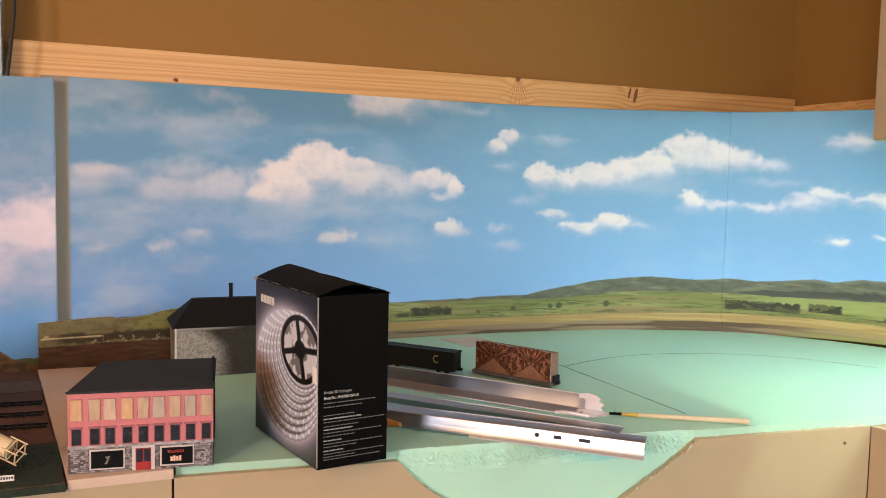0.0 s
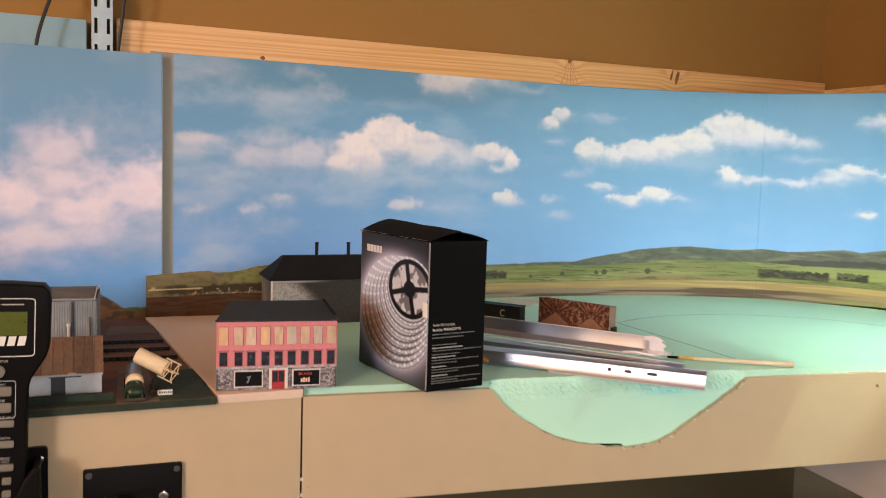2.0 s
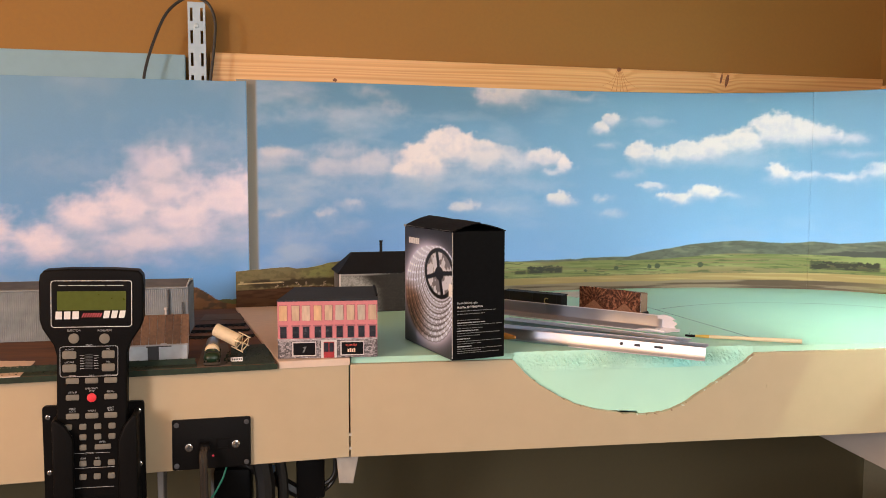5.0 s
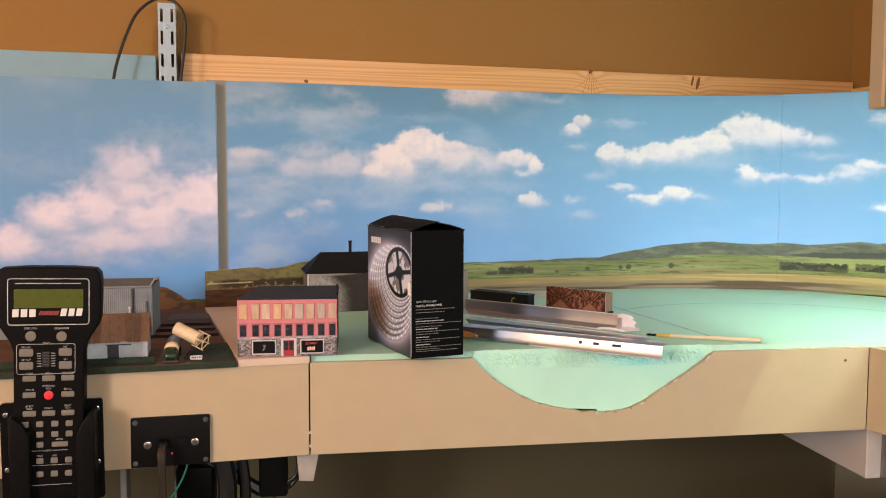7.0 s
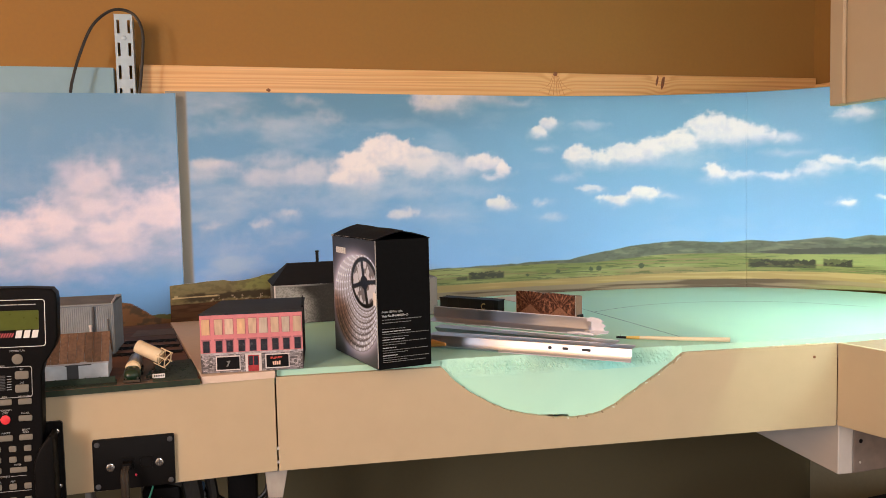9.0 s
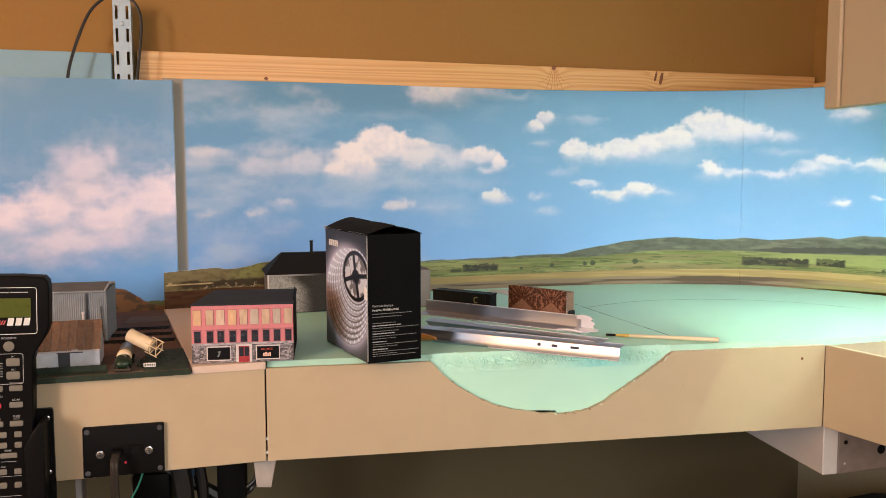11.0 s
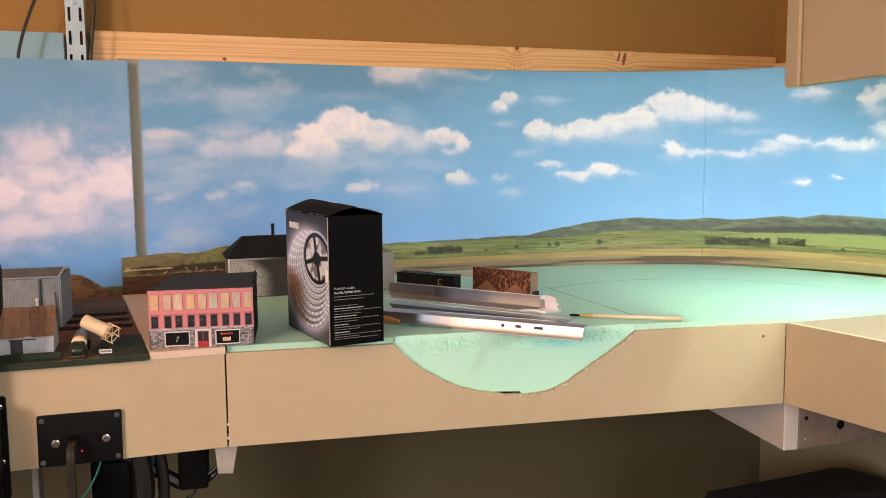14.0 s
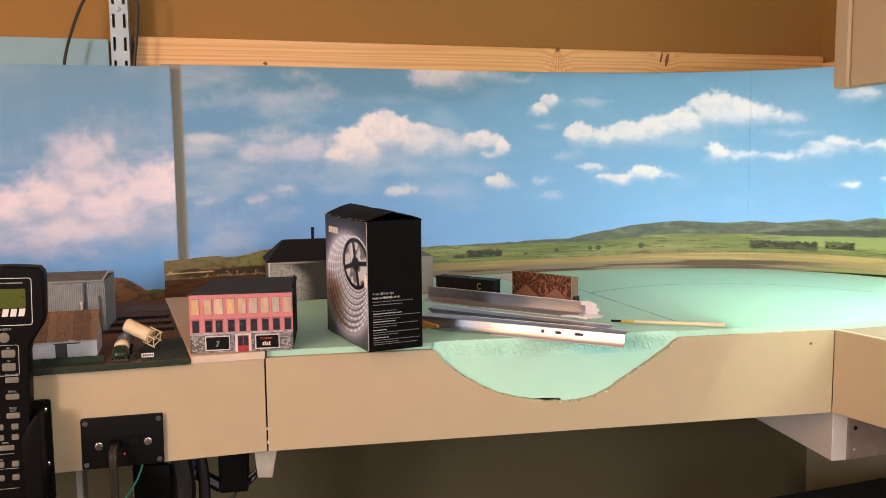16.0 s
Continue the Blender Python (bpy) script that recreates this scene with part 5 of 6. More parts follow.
def channel(name, a, b, prof, label, slots=(), hole_z=0.0, nick=0.0, torn=0.0, wide=0.0):
    """A folded sheet-metal strip from a to b. prof runs from its back edge to its front edge, in (towards the back, up)."""
    a, b = Vector(a), Vector(b)
    length = (b - a).length
    th = thing(name, label, "metal channel", Matrix.Translation(a) @ (b - a).to_track_quat("X", "Z").to_matrix().to_4x4(), group="metal channels")
    # round the folds
    line = []
    for k, p in enumerate(prof):
        p = Vector(p)
        if 0 < k < len(prof) - 1:
            u, v = (Vector(prof[k - 1]) - p).normalized(), (Vector(prof[k + 1]) - p).normalized()
            line += [p + 0.0009 * u, p + 0.00025 * (u + v), p + 0.0009 * v]
        else:
            line.append(p)
    last = len(line) - 1
    bm = bmesh.new()
    rows = []
    n = 72
    for i in range(n + 1):
        x = length * i / n
        wob = 0.0005 * noise.noise(Vector((x * 30, a.x * 40, 0)))
        ragged = max(0.0, (x - length + torn) / torn) if torn else 0.0
        row = []
        for k, p in enumerate(line):
            y, z = p.x + wob, p.y + 0.3 * wob
            if k == last and wide and x < wide:
                y += 0.0022
            if k in (0, last) and nick and abs(x - nick) < 0.0030:
                y, z = y + (0.0012 if k == last else -0.0012), z - (0.0008 if k == 0 else 0.0)
            if ragged:
                z += 0.0030 * ragged * noise.noise(Vector((x * 190, k * 0.9, 7)))
                y += 0.0024 * ragged * noise.noise(Vector((x * 170, k * 0.9, 3)))
            xx = x + (0.004 * noise.noise(Vector((k * 1.7, a.y * 9, 5))) if torn and i == n else 0.0)
            way = (line[min(k + 1, last)] - line[max(k - 1, 0)]).normalized()
            row.append((bm.verts.new((xx, y, z)), bm.verts.new((xx, y - 0.0007 * way.y, z + 0.0007 * way.x))))
        rows.append(row)
    for r, q in zip(rows, rows[1:]):
        for k in range(last):
            bm.faces.new((r[k][0], q[k][0], q[k + 1][0], r[k + 1][0]))
            bm.faces.new((r[k][1], r[k + 1][1], q[k + 1][1], q[k][1]))
        for k in (0, last):
            bm.faces.new((r[k][0], r[k][1], q[k][1], q[k][0]))
    for r in (rows[0], rows[-1]):
        for k in range(last):
            bm.faces.new((r[k][0], r[k + 1][0], r[k + 1][1], r[k][1]))
    bmesh.ops.recalc_face_normals(bm, faces=bm.faces[:])
    part("profile", bm, ALU, th, smooth=True)
    for nm, (y, z) in (("front_edge", prof[-1]), ("back_edge", prof[0])):
        part(nm, tube([(wide + 0.001 if nm == "front_edge" else 0.001, y, z), (length * 0.5, y, z + 0.0001), (length - max(torn, 0.0008), y, z)], 0.00055, 6), ALU_BRIGHTENED, th, "cut edge with its glint put into the colour", smooth=True)
    for x, w, h in slots:
        if w == h:
            part("hole", rod((x, -0.0012, hole_z), (x, 0.0012, hole_z), w / 2, sides=14), SLOT, th)
        else:
            part("slot", box(x - w / 2, x + w / 2, -0.0012, 0.0012, hole_z - h / 2, hole_z + h / 2, 0.0002), SLOT, th)
    return th


channel("metal_channel", (0.2620, 0.6810, TOP + 0.0148), (0.4480, 0.5475, TOP + 0.0122), [(0.019, 0.0), (0.0, 0.0), (-0.0006, -0.0072), (-0.0020, -0.0105), (-0.0038, -0.0130)], "bright aluminium channel with slots, resting on the foam", slots=((0.1430, 0.0036, 0.0036), (0.1600, 0.0062, 0.0026), (0.1820, 0.0092, 0.0026)), hole_z=-0.0045, nick=0.085, wide=0.085)
channel("metal_channel", (0.2750, 0.7130, TOP + 0.0175), (0.4402, 0.5734, TOP + 0.0135), [(0.016, 0.0004), (0.0, 0.0), (0.0100, -0.0078)], "dull aluminium channel lying behind a brighter one", nick=0.078)
back_ch = channel("metal_channel", (0.2860, 0.7760, TOP + 0.0325), (0.4338, 0.6243, TOP + 0.0325), [(0.0008, 0.0), (0.0, -0.0128), (-0.0140, -0.0158)], "aluminium channel with a torn end, resting on other channels", nick=0.066, torn=0.004)
tear = [(0.2060, 0.0002), (0.2130, 0.0016), (0.2210, 0.0004), (0.2265, -0.0030), (0.2225, -0.0040), (0.2285, -0.0072), (0.2250, -0.0102), (0.2270, -0.0125), (0.2060, -0.0130)]
part("torn_web", moved(prism(tear, 0.0001, 0.0008), pose(0, 0, 0, 4)), ALU_BRIGHTENED, back_ch, "ragged torn end of the upright fold")
part("torn_foot", moved(slab([(0.2060, 0.0), (0.2320, 0.0006), (0.2335, -0.0060), (0.2260, -0.0085), (0.2240, -0.0120), (0.2060, -0.0140)], -0.0005, 0.0002), Matrix.Translation((0, 0, -0.0128)) @ pose(0, 0, 0, 12)), ALU_BRIGHTENED, back_ch, "ragged torn end of the lower fold")
part("torn_curl", tube([(0.1900, -0.0140, -0.0156), (0.2020, -0.0146, -0.0140), (0.2130, -0.0138, -0.0146), (0.2200, -0.0126, -0.0152)], 0.0016, 8), ALU_BRIGHTENED, back_ch, "bright curled strip at the torn end", smooth=True)

# ---- brushes ----
BARE_WOOD = material("pale bare wood", (0.72, 0.60, 0.40), 0.6, grain=80, vary=0.12, stretch=(0.1, 1, 1))
YELLOW = material("yellow lacquer", (0.62, 0.38, 0.07), 0.35, grain=60, vary=0.15)
brush = thing("paint_brush", "fine paint brush with a pale wooden handle and yellow ferrule end", "brush", Matrix.Translation((0.478, 0.664, TOP + 0.0028)) @ Vector((0.104, -0.050, 0)).to_track_quat("X", "Z").to_matrix().to_4x4(), group="paint brushes")
part("handle", rod((0.026, 0, 0), (0.124, 0, 0.0002), 0.0019, 0.0026, 14, 0.0004), BARE_WOOD, brush, smooth=True)
part("collar", rod((0.011, 0, 0), (0.026, 0, 0), 0.0015, 0.0020, 14), YELLOW, brush, "yellow lacquered collar", smooth=True)
part("ferrule", rod((0.0, 0, 0), (0.011, 0, 0), 0.0013, 0.0015, 14), BLACK_CARD, brush, "black ferrule", smooth=True)
part("bristle", rod((0.0045, 0, 0.001), (0.0055, 0.0005, 0.005), 0.0002, 0.0001, 6), BLACK_CARD, brush, "single stray bristle")
pencil = thing("wooden_stick", "brown lacquered wooden stick with an orange tip between metal channels", "stick", Matrix.Translation((0.2475, 0.6810, TOP + 0.0078)) @ Vector((0.030, -0.031, -0.0)).to_track_quat("X", "Z").to_matrix().to_4x4())
part("shaft", rod((-0.012, 0, 0), (0.022, 0, 0), 0.0042, 0.0046, 16), material("brown lacquer", (0.22, 0.07, 0.02), 0.35, vary=0.2), pencil, smooth=True)
part("tip", rod((0.022, 0, 0), (0.042, 0, 0), 0.0046, 0.0018, 16, 0.0006), material("orange wood tip", (0.50, 0.20, 0.04), 0.4, vary=0.2), pencil, smooth=True)

# ---- slotted upright with its cable ----
upright = thing("shelf_upright", "galvanised slotted steel shelf upright screwed to the wall", "shelf upright", CORNER @ pose(-1.1945, -0.0505, 1.10))
rails = [box(-0.012, -0.0088, 0, 0.0016, 0, 0.587), box(-0.0052, 0.0052, 0, 0.0016, 0, 0.587), box(0.0088, 0.012, 0, 0.0016, 0, 0.587), box(-0.012, -0.0105, 0.0016, 0.05, 0, 0.587), box(0.0105, 0.012, 0.0016, 0.05, 0, 0.587)]
zs = [0.587 - 0.008 - 0.0315 * k for k in range(19)]
edges_ = [0.587] + [q for top_ in zs for q in (top_, top_ - 0.0185)] + [0.0]
for hi, lo in zip(edges_[0::2], edges_[1::2]):
    if hi - lo > 0.0005:
        rails += [box(-0.0088, -0.0052, 0, 0.0016, lo, hi), box(0.0052, 0.0088, 0, 0.0016, lo, hi)]
part("channel", joined(*rails), STEEL, upright)
part("screw", rod((0, -0.0012, 0.554), (0, 0.002, 0.554), 0.0032, sides=16, bevel=0.0006), STEEL, upright, "screw head", smooth=True)
loop = [(-0.176, 1.012, 1.560), (-0.172, 1.012, 1.590), (-0.160, 1.014, 1.630), (-0.143, 1.016, 1.668), (-0.122, 1.018, 1.688), (-0.1035, 1.020, 1.6925), (-0.0855, 1.020, 1.684), (-0.0765, 1.018, 1.661), (-0.0780, 1.018, 1.628), (-0.0850, 1.018, 1.570)]
whole("cable", tube(loop, 0.0021), CABLE, "black cable looped over the steel upright", "cable", smooth=True)

# ---- diorama on the left: ground, sheds, lorry ----
def mottled(name, a, b, scale):
    return material(name, a, 0.85, grain=scale, vary=0.3, blotch=scale / 5, bump=0.3, second=b)


DARK_GROUND = material("dark cinder ground", (0.17, 0.066, 0.028), 0.85, grain=60, vary=0.3, blotch=16, bump=0.3, second=(0.024, 0.012, 0.009), stretch=(0.25, 1, 1), stain=0.9)
GRASS_DARK = mottled("dark green scatter", (0.022, 0.042, 0.022), (0.008, 0.014, 0.009), 220)
ROAD = mottled("brown road print", (0.14, 0.095, 0.065), (0.075, 0.05, 0.036), 90)
CORRUGATED = material("grey corrugated sheet", (0.22, 0.245, 0.265), 0.6, 0.2, grain=70, vary=0.2, blotch=25)
CORR_DARK = material("shaded grey sheet roof", (0.10, 0.098, 0.095), 0.75, grain=60, vary=0.35, blotch=20)
RUST = material("rusted sheet roof", (0.42, 0.23, 0.14), 0.85, grain=420, vary=0.4, blotch=110, second=(0.19, 0.115, 0.08), stretch=(1, 1, 0.3))
by_piece(RUST, 0.6, 1.15)
WHITEWASH = material("blue-white limewash", (0.70, 0.74, 0.78), 0.8, grain=120, vary=0.12, blotch=40)
DARK_PAINT = material("dark grey paint", (0.055, 0.055, 0.06), 0.6, vary=0.3)
CREAM = material("cream painted tank", (0.74, 0.58, 0.37), 0.5, grain=90, vary=0.12, blotch=50)
LORRY_GREEN = material("dark green lorry paint", (0.006, 0.024, 0.010), 0.35, grain=90, vary=0.3)
CHROME = material("bright tank metal", (0.20, 0.17, 0.14), 0.3, 0.9, grain=60, vary=0.2)

base_out = [(-1.25, 0.440), (0.0235, 0.5880), (-0.0510, 0.964), (-0.25, 0.94), (-1.25, 0.84)]
yard = thing("diorama_base", "dark scenic base board with rails, cinders and green scatter", "diorama")
part("ground", slab(base_out, TOP - 0.0058, TOP, 0.0004), DARK_GROUND, yard)
part("front_edge", slab([(-1.25, 0.4390), (0.0235, 0.5870), (0.0235, 0.5879), (-1.25, 0.4399)], TOP - 0.0056, TOP - 0.0002), GRASS_DARK, yard, "dark green front edge")
rnd = random.Random(5)


def patch(outline, z, mat, name, label):
    part(name, slab(outline, TOP - 0.001, TOP + z), mat, yard, label)


patch([(-0.45, 0.5335), (-0.052, 0.5798), (-0.056, 0.606), (-0.45, 0.612)], 0.0006, GRASS_DARK, "verge", "dark green verge")
patch([(-0.052, 0.5798), (-0.020, 0.5834), (-0.035, 0.700), (-0.060, 0.700)], 0.0005, ROAD, "road", "brown printed road")
patch([(-0.020, 0.5834), (0.021, 0.588), (0.010, 0.690), (-0.03, 0.680)], 0.0007, GRASS_DARK, "verge", "dark green verge")
patch([(-0.45, 0.5340), (-0.206, 0.5610), (-0.213, 0.628), (-0.26, 0.634), (-0.45, 0.615)], 0.0009, CARD_BEIGE, "card_strip", "bare tan card strip")
patch([(-0.085, 0.86), (-0.020, 0.868), (-0.024, 0.915), (-0.085, 0.910)], 0.0005, ROAD, "road", "brown printed yard")
for y0, tilt in ((0.735, 0.04), (0.775, 0.04), (0.815, 0.05)):
    for dy in (0.0, 0.009):
        part("rail", moved(box(-0.085, 0.020 - 0.198 * (y0 - 0.588), -0.0004, 0.0004, 0, 0.0018), pose(0, y0 + dy, TOP, 0, 0, math.degrees(tilt))), LOCO_BLACK, yard)
    for k in range(9):
        part("sleeper", moved(box(-0.0009, 0.0009, -0.004, 0.013, 0, 0.0007), pose(-0.080 + k * 0.0068, y0 + 0.0 + tilt * (-0.08 + k * 0.0068), TOP)), LOCO_BLACK, yard)
tufts = bmesh.new()
for k in range(420):
    a, b = rnd.random(), rnd.random()
    if k % 3 == 0:
        x = -0.25 + 0.198 * a
        y = 0.6 + 0.112 * (x - 0.094) + 0.016 * b
    elif k % 3 == 1:
        x, y = -0.026 + 0.042 * a, 0.592 + 0.08 * b
        if x > 0.0215 - 0.15 * (y - 0.6) - 0.002:
            continue
    else:
        x, y = -0.030 + 0.020 * a, 0.60 + 0.06 * b
    r = rnd.uniform(0.0005, 0.0012)
    bmesh.ops.create_icosphere(tufts, subdivisions=1, radius=r, matrix=Matrix.Translation((x, y, TOP + r * 0.4)) @ Matrix.Diagonal((1, 1, rnd.uniform(0.6, 1.4), 1)))
tuft = part("scatter", tufts, GRASS_DARK, yard, "loose dark green scatter")
tagged(tuft, kind="stuff")
weeds = bmesh.new()
for k in range(26):
    x, y = rnd.uniform(-0.016, 0.018), rnd.uniform(0.70, 0.80)
    bmesh.ops.create_cone(weeds, cap_ends=True, segments=3, radius1=0.0003, radius2=0.0001, depth=0.008, matrix=Matrix.Translation((x - 0.012 - 0.198 * (y - 0.6), y, TOP + 0.001)) @ pose(0, 0, 0, rnd.uniform(60, 120), rnd.uniform(-20, 20), rnd.uniform(0, 360)))
tagged(part("dead_weeds", weeds, DARK_GROUND, yard, "straggling dry stalks"), kind="stuff")


def sheeting(w, h, pitch, depth, mat, name, parent, m, label=""):
    """A corrugated sheet in the x-z plane."""
    bm = bmesh.new()
    n = int(w / pitch * 4)
    last = None
    for i in range(n + 1):
        x = w * i / n
        y = depth * math.sin(6.2832 * x / pitch)
        pair = [bm.verts.new((x, y, 0)), bm.verts.new((x, y, h))]
        if last:
            bm.faces.new((last[0], pair[0], pair[1], last[1]))
        last = pair
    return part(name, moved(bm, m), mat, parent, label)


shed = thing("model_shed", "grey corrugated model shed with a shallow roof", "model building", pose(-0.297, 0.735, TOP + 0.0005, 0, 0, 3.0), group="model sheds")
SL, SD, SH = 0.2145, 0.075, 0.0565
part("core", box(0.0006, SL - 0.0006, 0.0008, SD, 0, SH), DARK_PAINT, shed)
sheeting(SL, SH, 0.0022, 0.00025, CORRUGATED, "front_sheet", shed, Matrix(), "grey corrugated front")
sheeting(SD, SH, 0.0022, 0.00025, CORRUGATED, "end_sheet", shed, Matrix.Translation((SL, 0, 0)) @ pose(0, 0, 0, 0, 0, 90), "grey corrugated end")
part("roof", prism([(-0.002, SH), (-0.002, SH + 0.0018), (SD * 0.5, SH + 0.0055), (SD + 0.002, SH + 0.0018), (SD + 0.002, SH)], -SL + 0.0015, 0.002), CORR_DARK, shed, "dull grey sheet roof").matrix_basis = pose(0, 0, 0, 0, 0, 90)
part("barge_board", prism([(-0.0025, SH - 0.0006), (-0.0025, SH + 0.0022), (SD * 0.5, SH + 0.0062), (SD + 0.0025, SH + 0.0022), (SD + 0.0025, SH - 0.0006), (SD * 0.5, SH + 0.0034)], -SL + 0.0008, -SL + 0.0016), WHITE_TRIM, shed, "pale edge board").matrix_basis = pose(0, 0, 0, 0, 0, 90)
part("gutter", rod((0, -0.0018, SH), (SL, -0.0018, SH), 0.0011, sides=8), CORRUGATED, shed, "pale gutter")
part("downpipe", rod((0.1935, -0.0018, 0.020), (0.1935, -0.0018, SH - 0.002), 0.0012, sides=8), DARK_PAINT, shed, "dark downpipe")
part("vent", joined(rod((0.1905, -0.0045, 0.021), (0.1905, -0.0045, 0.032), 0.0012, sides=10), rod((0.1905, -0.0045, 0.032), (0.1905, -0.0045, 0.0345), 0.002, sides=10)), WHITE_TRIM, shed, "pale vent pipe")
part("post", rod((0.2105, -0.0022, 0.0), (0.2085, -0.0022, 0.040), 0.0008, sides=8), DARK_PAINT, shed, "thin dark post")

store = thing("model_shed", "white model store with a rusted sheet roof", "model building", pose(-0.1685, 0.6065, TOP + 0.0005, 0, 0, 6.0), group="model sheds")
TL, TD, THh = 0.103, 0.046, 0.0190
part("wall_block", box(0, TL, 0, TD, 0, THh), WHITEWASH, store, "blue-white walls")
part("gable", prism([(0, THh - 0.001), (TD / 2, THh + 0.0220), (TD, THh - 0.001)], -TL, 0), WHITEWASH, store).matrix_basis = pose(0, 0, 0, 0, 0, 90)
slope = math.degrees(math.atan2(0.0250, TD / 2 + 0.003))
run = math.hypot(0.0250, TD / 2 + 0.003)
for k in range(14):
    x0 = -0.0015 + (TL + 0.003) / 14 * k
    sheet_ = box(x0 + 0.0002, x0 + (TL + 0.003) / 14 - 0.0001, 0, run, 0, 0.0008 + 0.0002 * (k % 2))
    part("roof_sheet", moved(sheet_, Matrix.Translation((0, -0.003, THh - 0.0026)) @ pose(0, 0, 0, slope)), RUST, store)
part("rear_roof", moved(box(-0.0015, TL + 0.0015, 0, run, 0, 0.001), Matrix.Translation((0, TD + 0.003, THh - 0.0026)) @ pose(0, 0, 0, 180 - slope) @ Matrix.Diagonal((1, 1, -1, 1))), RUST, store)
part("gutter", joined(box(-0.001, TL + 0.001, -0.0042, -0.003, THh - 0.0036, THh - 0.0022), box(0.078, 0.084, -0.0046, -0.003, THh - 0.0032, THh - 0.0012)), WHITE_TRIM, store, "white gutter with patches")
part("door", box(0.0655, 0.0760, -0.0008, 0.001, 0, 0.0135), DARK_PAINT, store, "grey sliding door")
part("door_rail", box(0.064, 0.088, -0.0012, 0.0, 0.0137, 0.0146), DARK_PAINT, store, "door rail")
fence = thing("model_fence", "low dark green model fence before the white store", "fence", pose(-0.25, 0.5720, TOP + 0.001, 0, 0, 5.5))
part("top_rail", box(0, 0.196, 0.0, 0.0008, 0.0048, 0.0056), GRASS_DARK, fence)
part("mesh_panel", box(0, 0.196, 0.0002, 0.0006, 0.0, 0.0046), GRASS_DARK, fence, "dark green panel")
for k in range(15):
    part("post", box(0.013 * k, 0.013 * k + 0.0009, -0.0003, 0.0011, 0, 0.0062), GRASS_DARK, fence)

lorry = thing("model_lorry", "small dark green model tank lorry on the printed road", "model lorry", pose(-0.0380, 0.5785, TOP + 0.0004, 0, 0, 5.0) @ Matrix.Scale(1.04, 4))
part("chassis", box(-0.006, 0.006, 0.002, 0.060, 0.0022, 0.0042, 0.0004), DARK_PAINT, lorry)
cab = bmesh.new()
bmesh.ops.create_uvsphere(cab, u_segments=28, v_segments=16, radius=1)
for v in cab.verts:
    # bonnet low at the front, cab rising behind it, flat flanks and floor
    x, y, z = v.co
    x, z = math.copysign(abs(x) ** 0.6, x) * 0.0074, max(z, -0.75)
    v.co = Vector((x, 0.0092 + math.copysign(abs(y) ** 0.75, y) * 0.0092, 0.0072 + z * (0.0058 if y < -0.1 else 0.0078)))
part("cab", cab, LORRY_GREEN, lorry, "rounded dark green cab", smooth=True)
part("windscreen", moved(box(-0.0048, 0.0048, -0.0002, 0.0004, 0, 0.0028), Matrix.Translation((0, 0.0046, 0.0112)) @ pose(0, 0, 0, -48)), DARK_GLASS, lorry)
part("bumper", box(-0.0074, 0.0074, -0.0012, 0.0004, 0.002, 0.004, 0.0004), CHROME, lorry, "bright bumper")
for sx in (-1, 1):
    part("headlight", rod((sx * 0.005, -0.0008, 0.0056), (sx * 0.005, 0.0006, 0.0056), 0.0008, sides=12), CHROME, lorry, "pale round headlight")
for k, y in enumerate((0.0075, 0.040, 0.051)):
    for sx in (-1, 1):
        w = part("wheel", rod((sx * 0.0045, y, 0.0036), (sx * 0.0072, y, 0.0036), 0.0036, sides=16, bevel=0.0004), BLACK_PLASTIC, lorry, "black tyre")
        part("hub", rod((sx * 0.0070, y, 0.0036), (sx * 0.0075, y, 0.0036), 0.0016, sides=10), CHROME, w)
part("tank", moved(rod((0, 0.018, 0.0112), (0, 0.062, 0.0112), 0.0066, sides=24, bevel=0.0022), Matrix()), CHROME, lorry, "dull bright tank", smooth=True)
part("tank_end", rod((0, 0.0172, 0.0112), (0, 0.0205, 0.0112), 0.0056, 0.0068, 24), CREAM, lorry, "cream tank end", smooth=True)

tank = thing("model_tank", "cream storage tank toppled against a lorry, its open wire cradle outward", "model tank", Matrix.Translation((-0.0392, 0.6250, TOP + 0.0288)) @ Vector((0.0355, -0.0130, -0.0165)).to_track_quat("X", "Z").to_matrix().to_4x4() @ pose(0, 0, 0, 28) @ Matrix.Scale(0.88, 4))
part("shell", rod((0.0, 0, 0), (0.0305, 0, 0), 0.0076, sides=28, bevel=0.0007), CREAM, tank, smooth=True)
for sy in (-1, 1):
    for sz in (-1, 1):
        part("leg", rod((0.026, sy * 0.0064, sz * 0.0064), (0.0415, sy * 0.0064, sz * 0.0064), 0.00065, sides=8), CREAM, tank)
for x in (0.0320, 0.0395):
    part("cradle_ring", joined(*[rod((x, a, b), (x, c, d), 0.00065, sides=8) for a, b, c, d in ((-0.0066, -0.0064, 0.0066, -0.0064), (-0.0066, 0.0064, 0.0066, 0.0064), (-0.0064, -0.0064, -0.0064, 0.0064), (0.0064, -0.0064, 0.0064, 0.0064))]), CREAM, tank, "cream wire ring")
notice = thing("model_sign", "tiny white sign board with dark writing on the verge", "sign", pose(-0.0165, 0.5985, TOP + 0.0009, -28, 0, 3) @ Matrix.Scale(0.80, 4))
part("board", box(-0.0072, 0.0072, 0, 0.0007, 0, 0.0052), INK_WHITE, notice)
part("writing", joined(*[box(-0.0055 + 0.0021 * k, -0.0041 + 0.0021 * k, -0.0002, 0.0002, 0.0015, 0.0037) for k in range(6)]), DARK_PAINT, notice, "dark illegible letters")

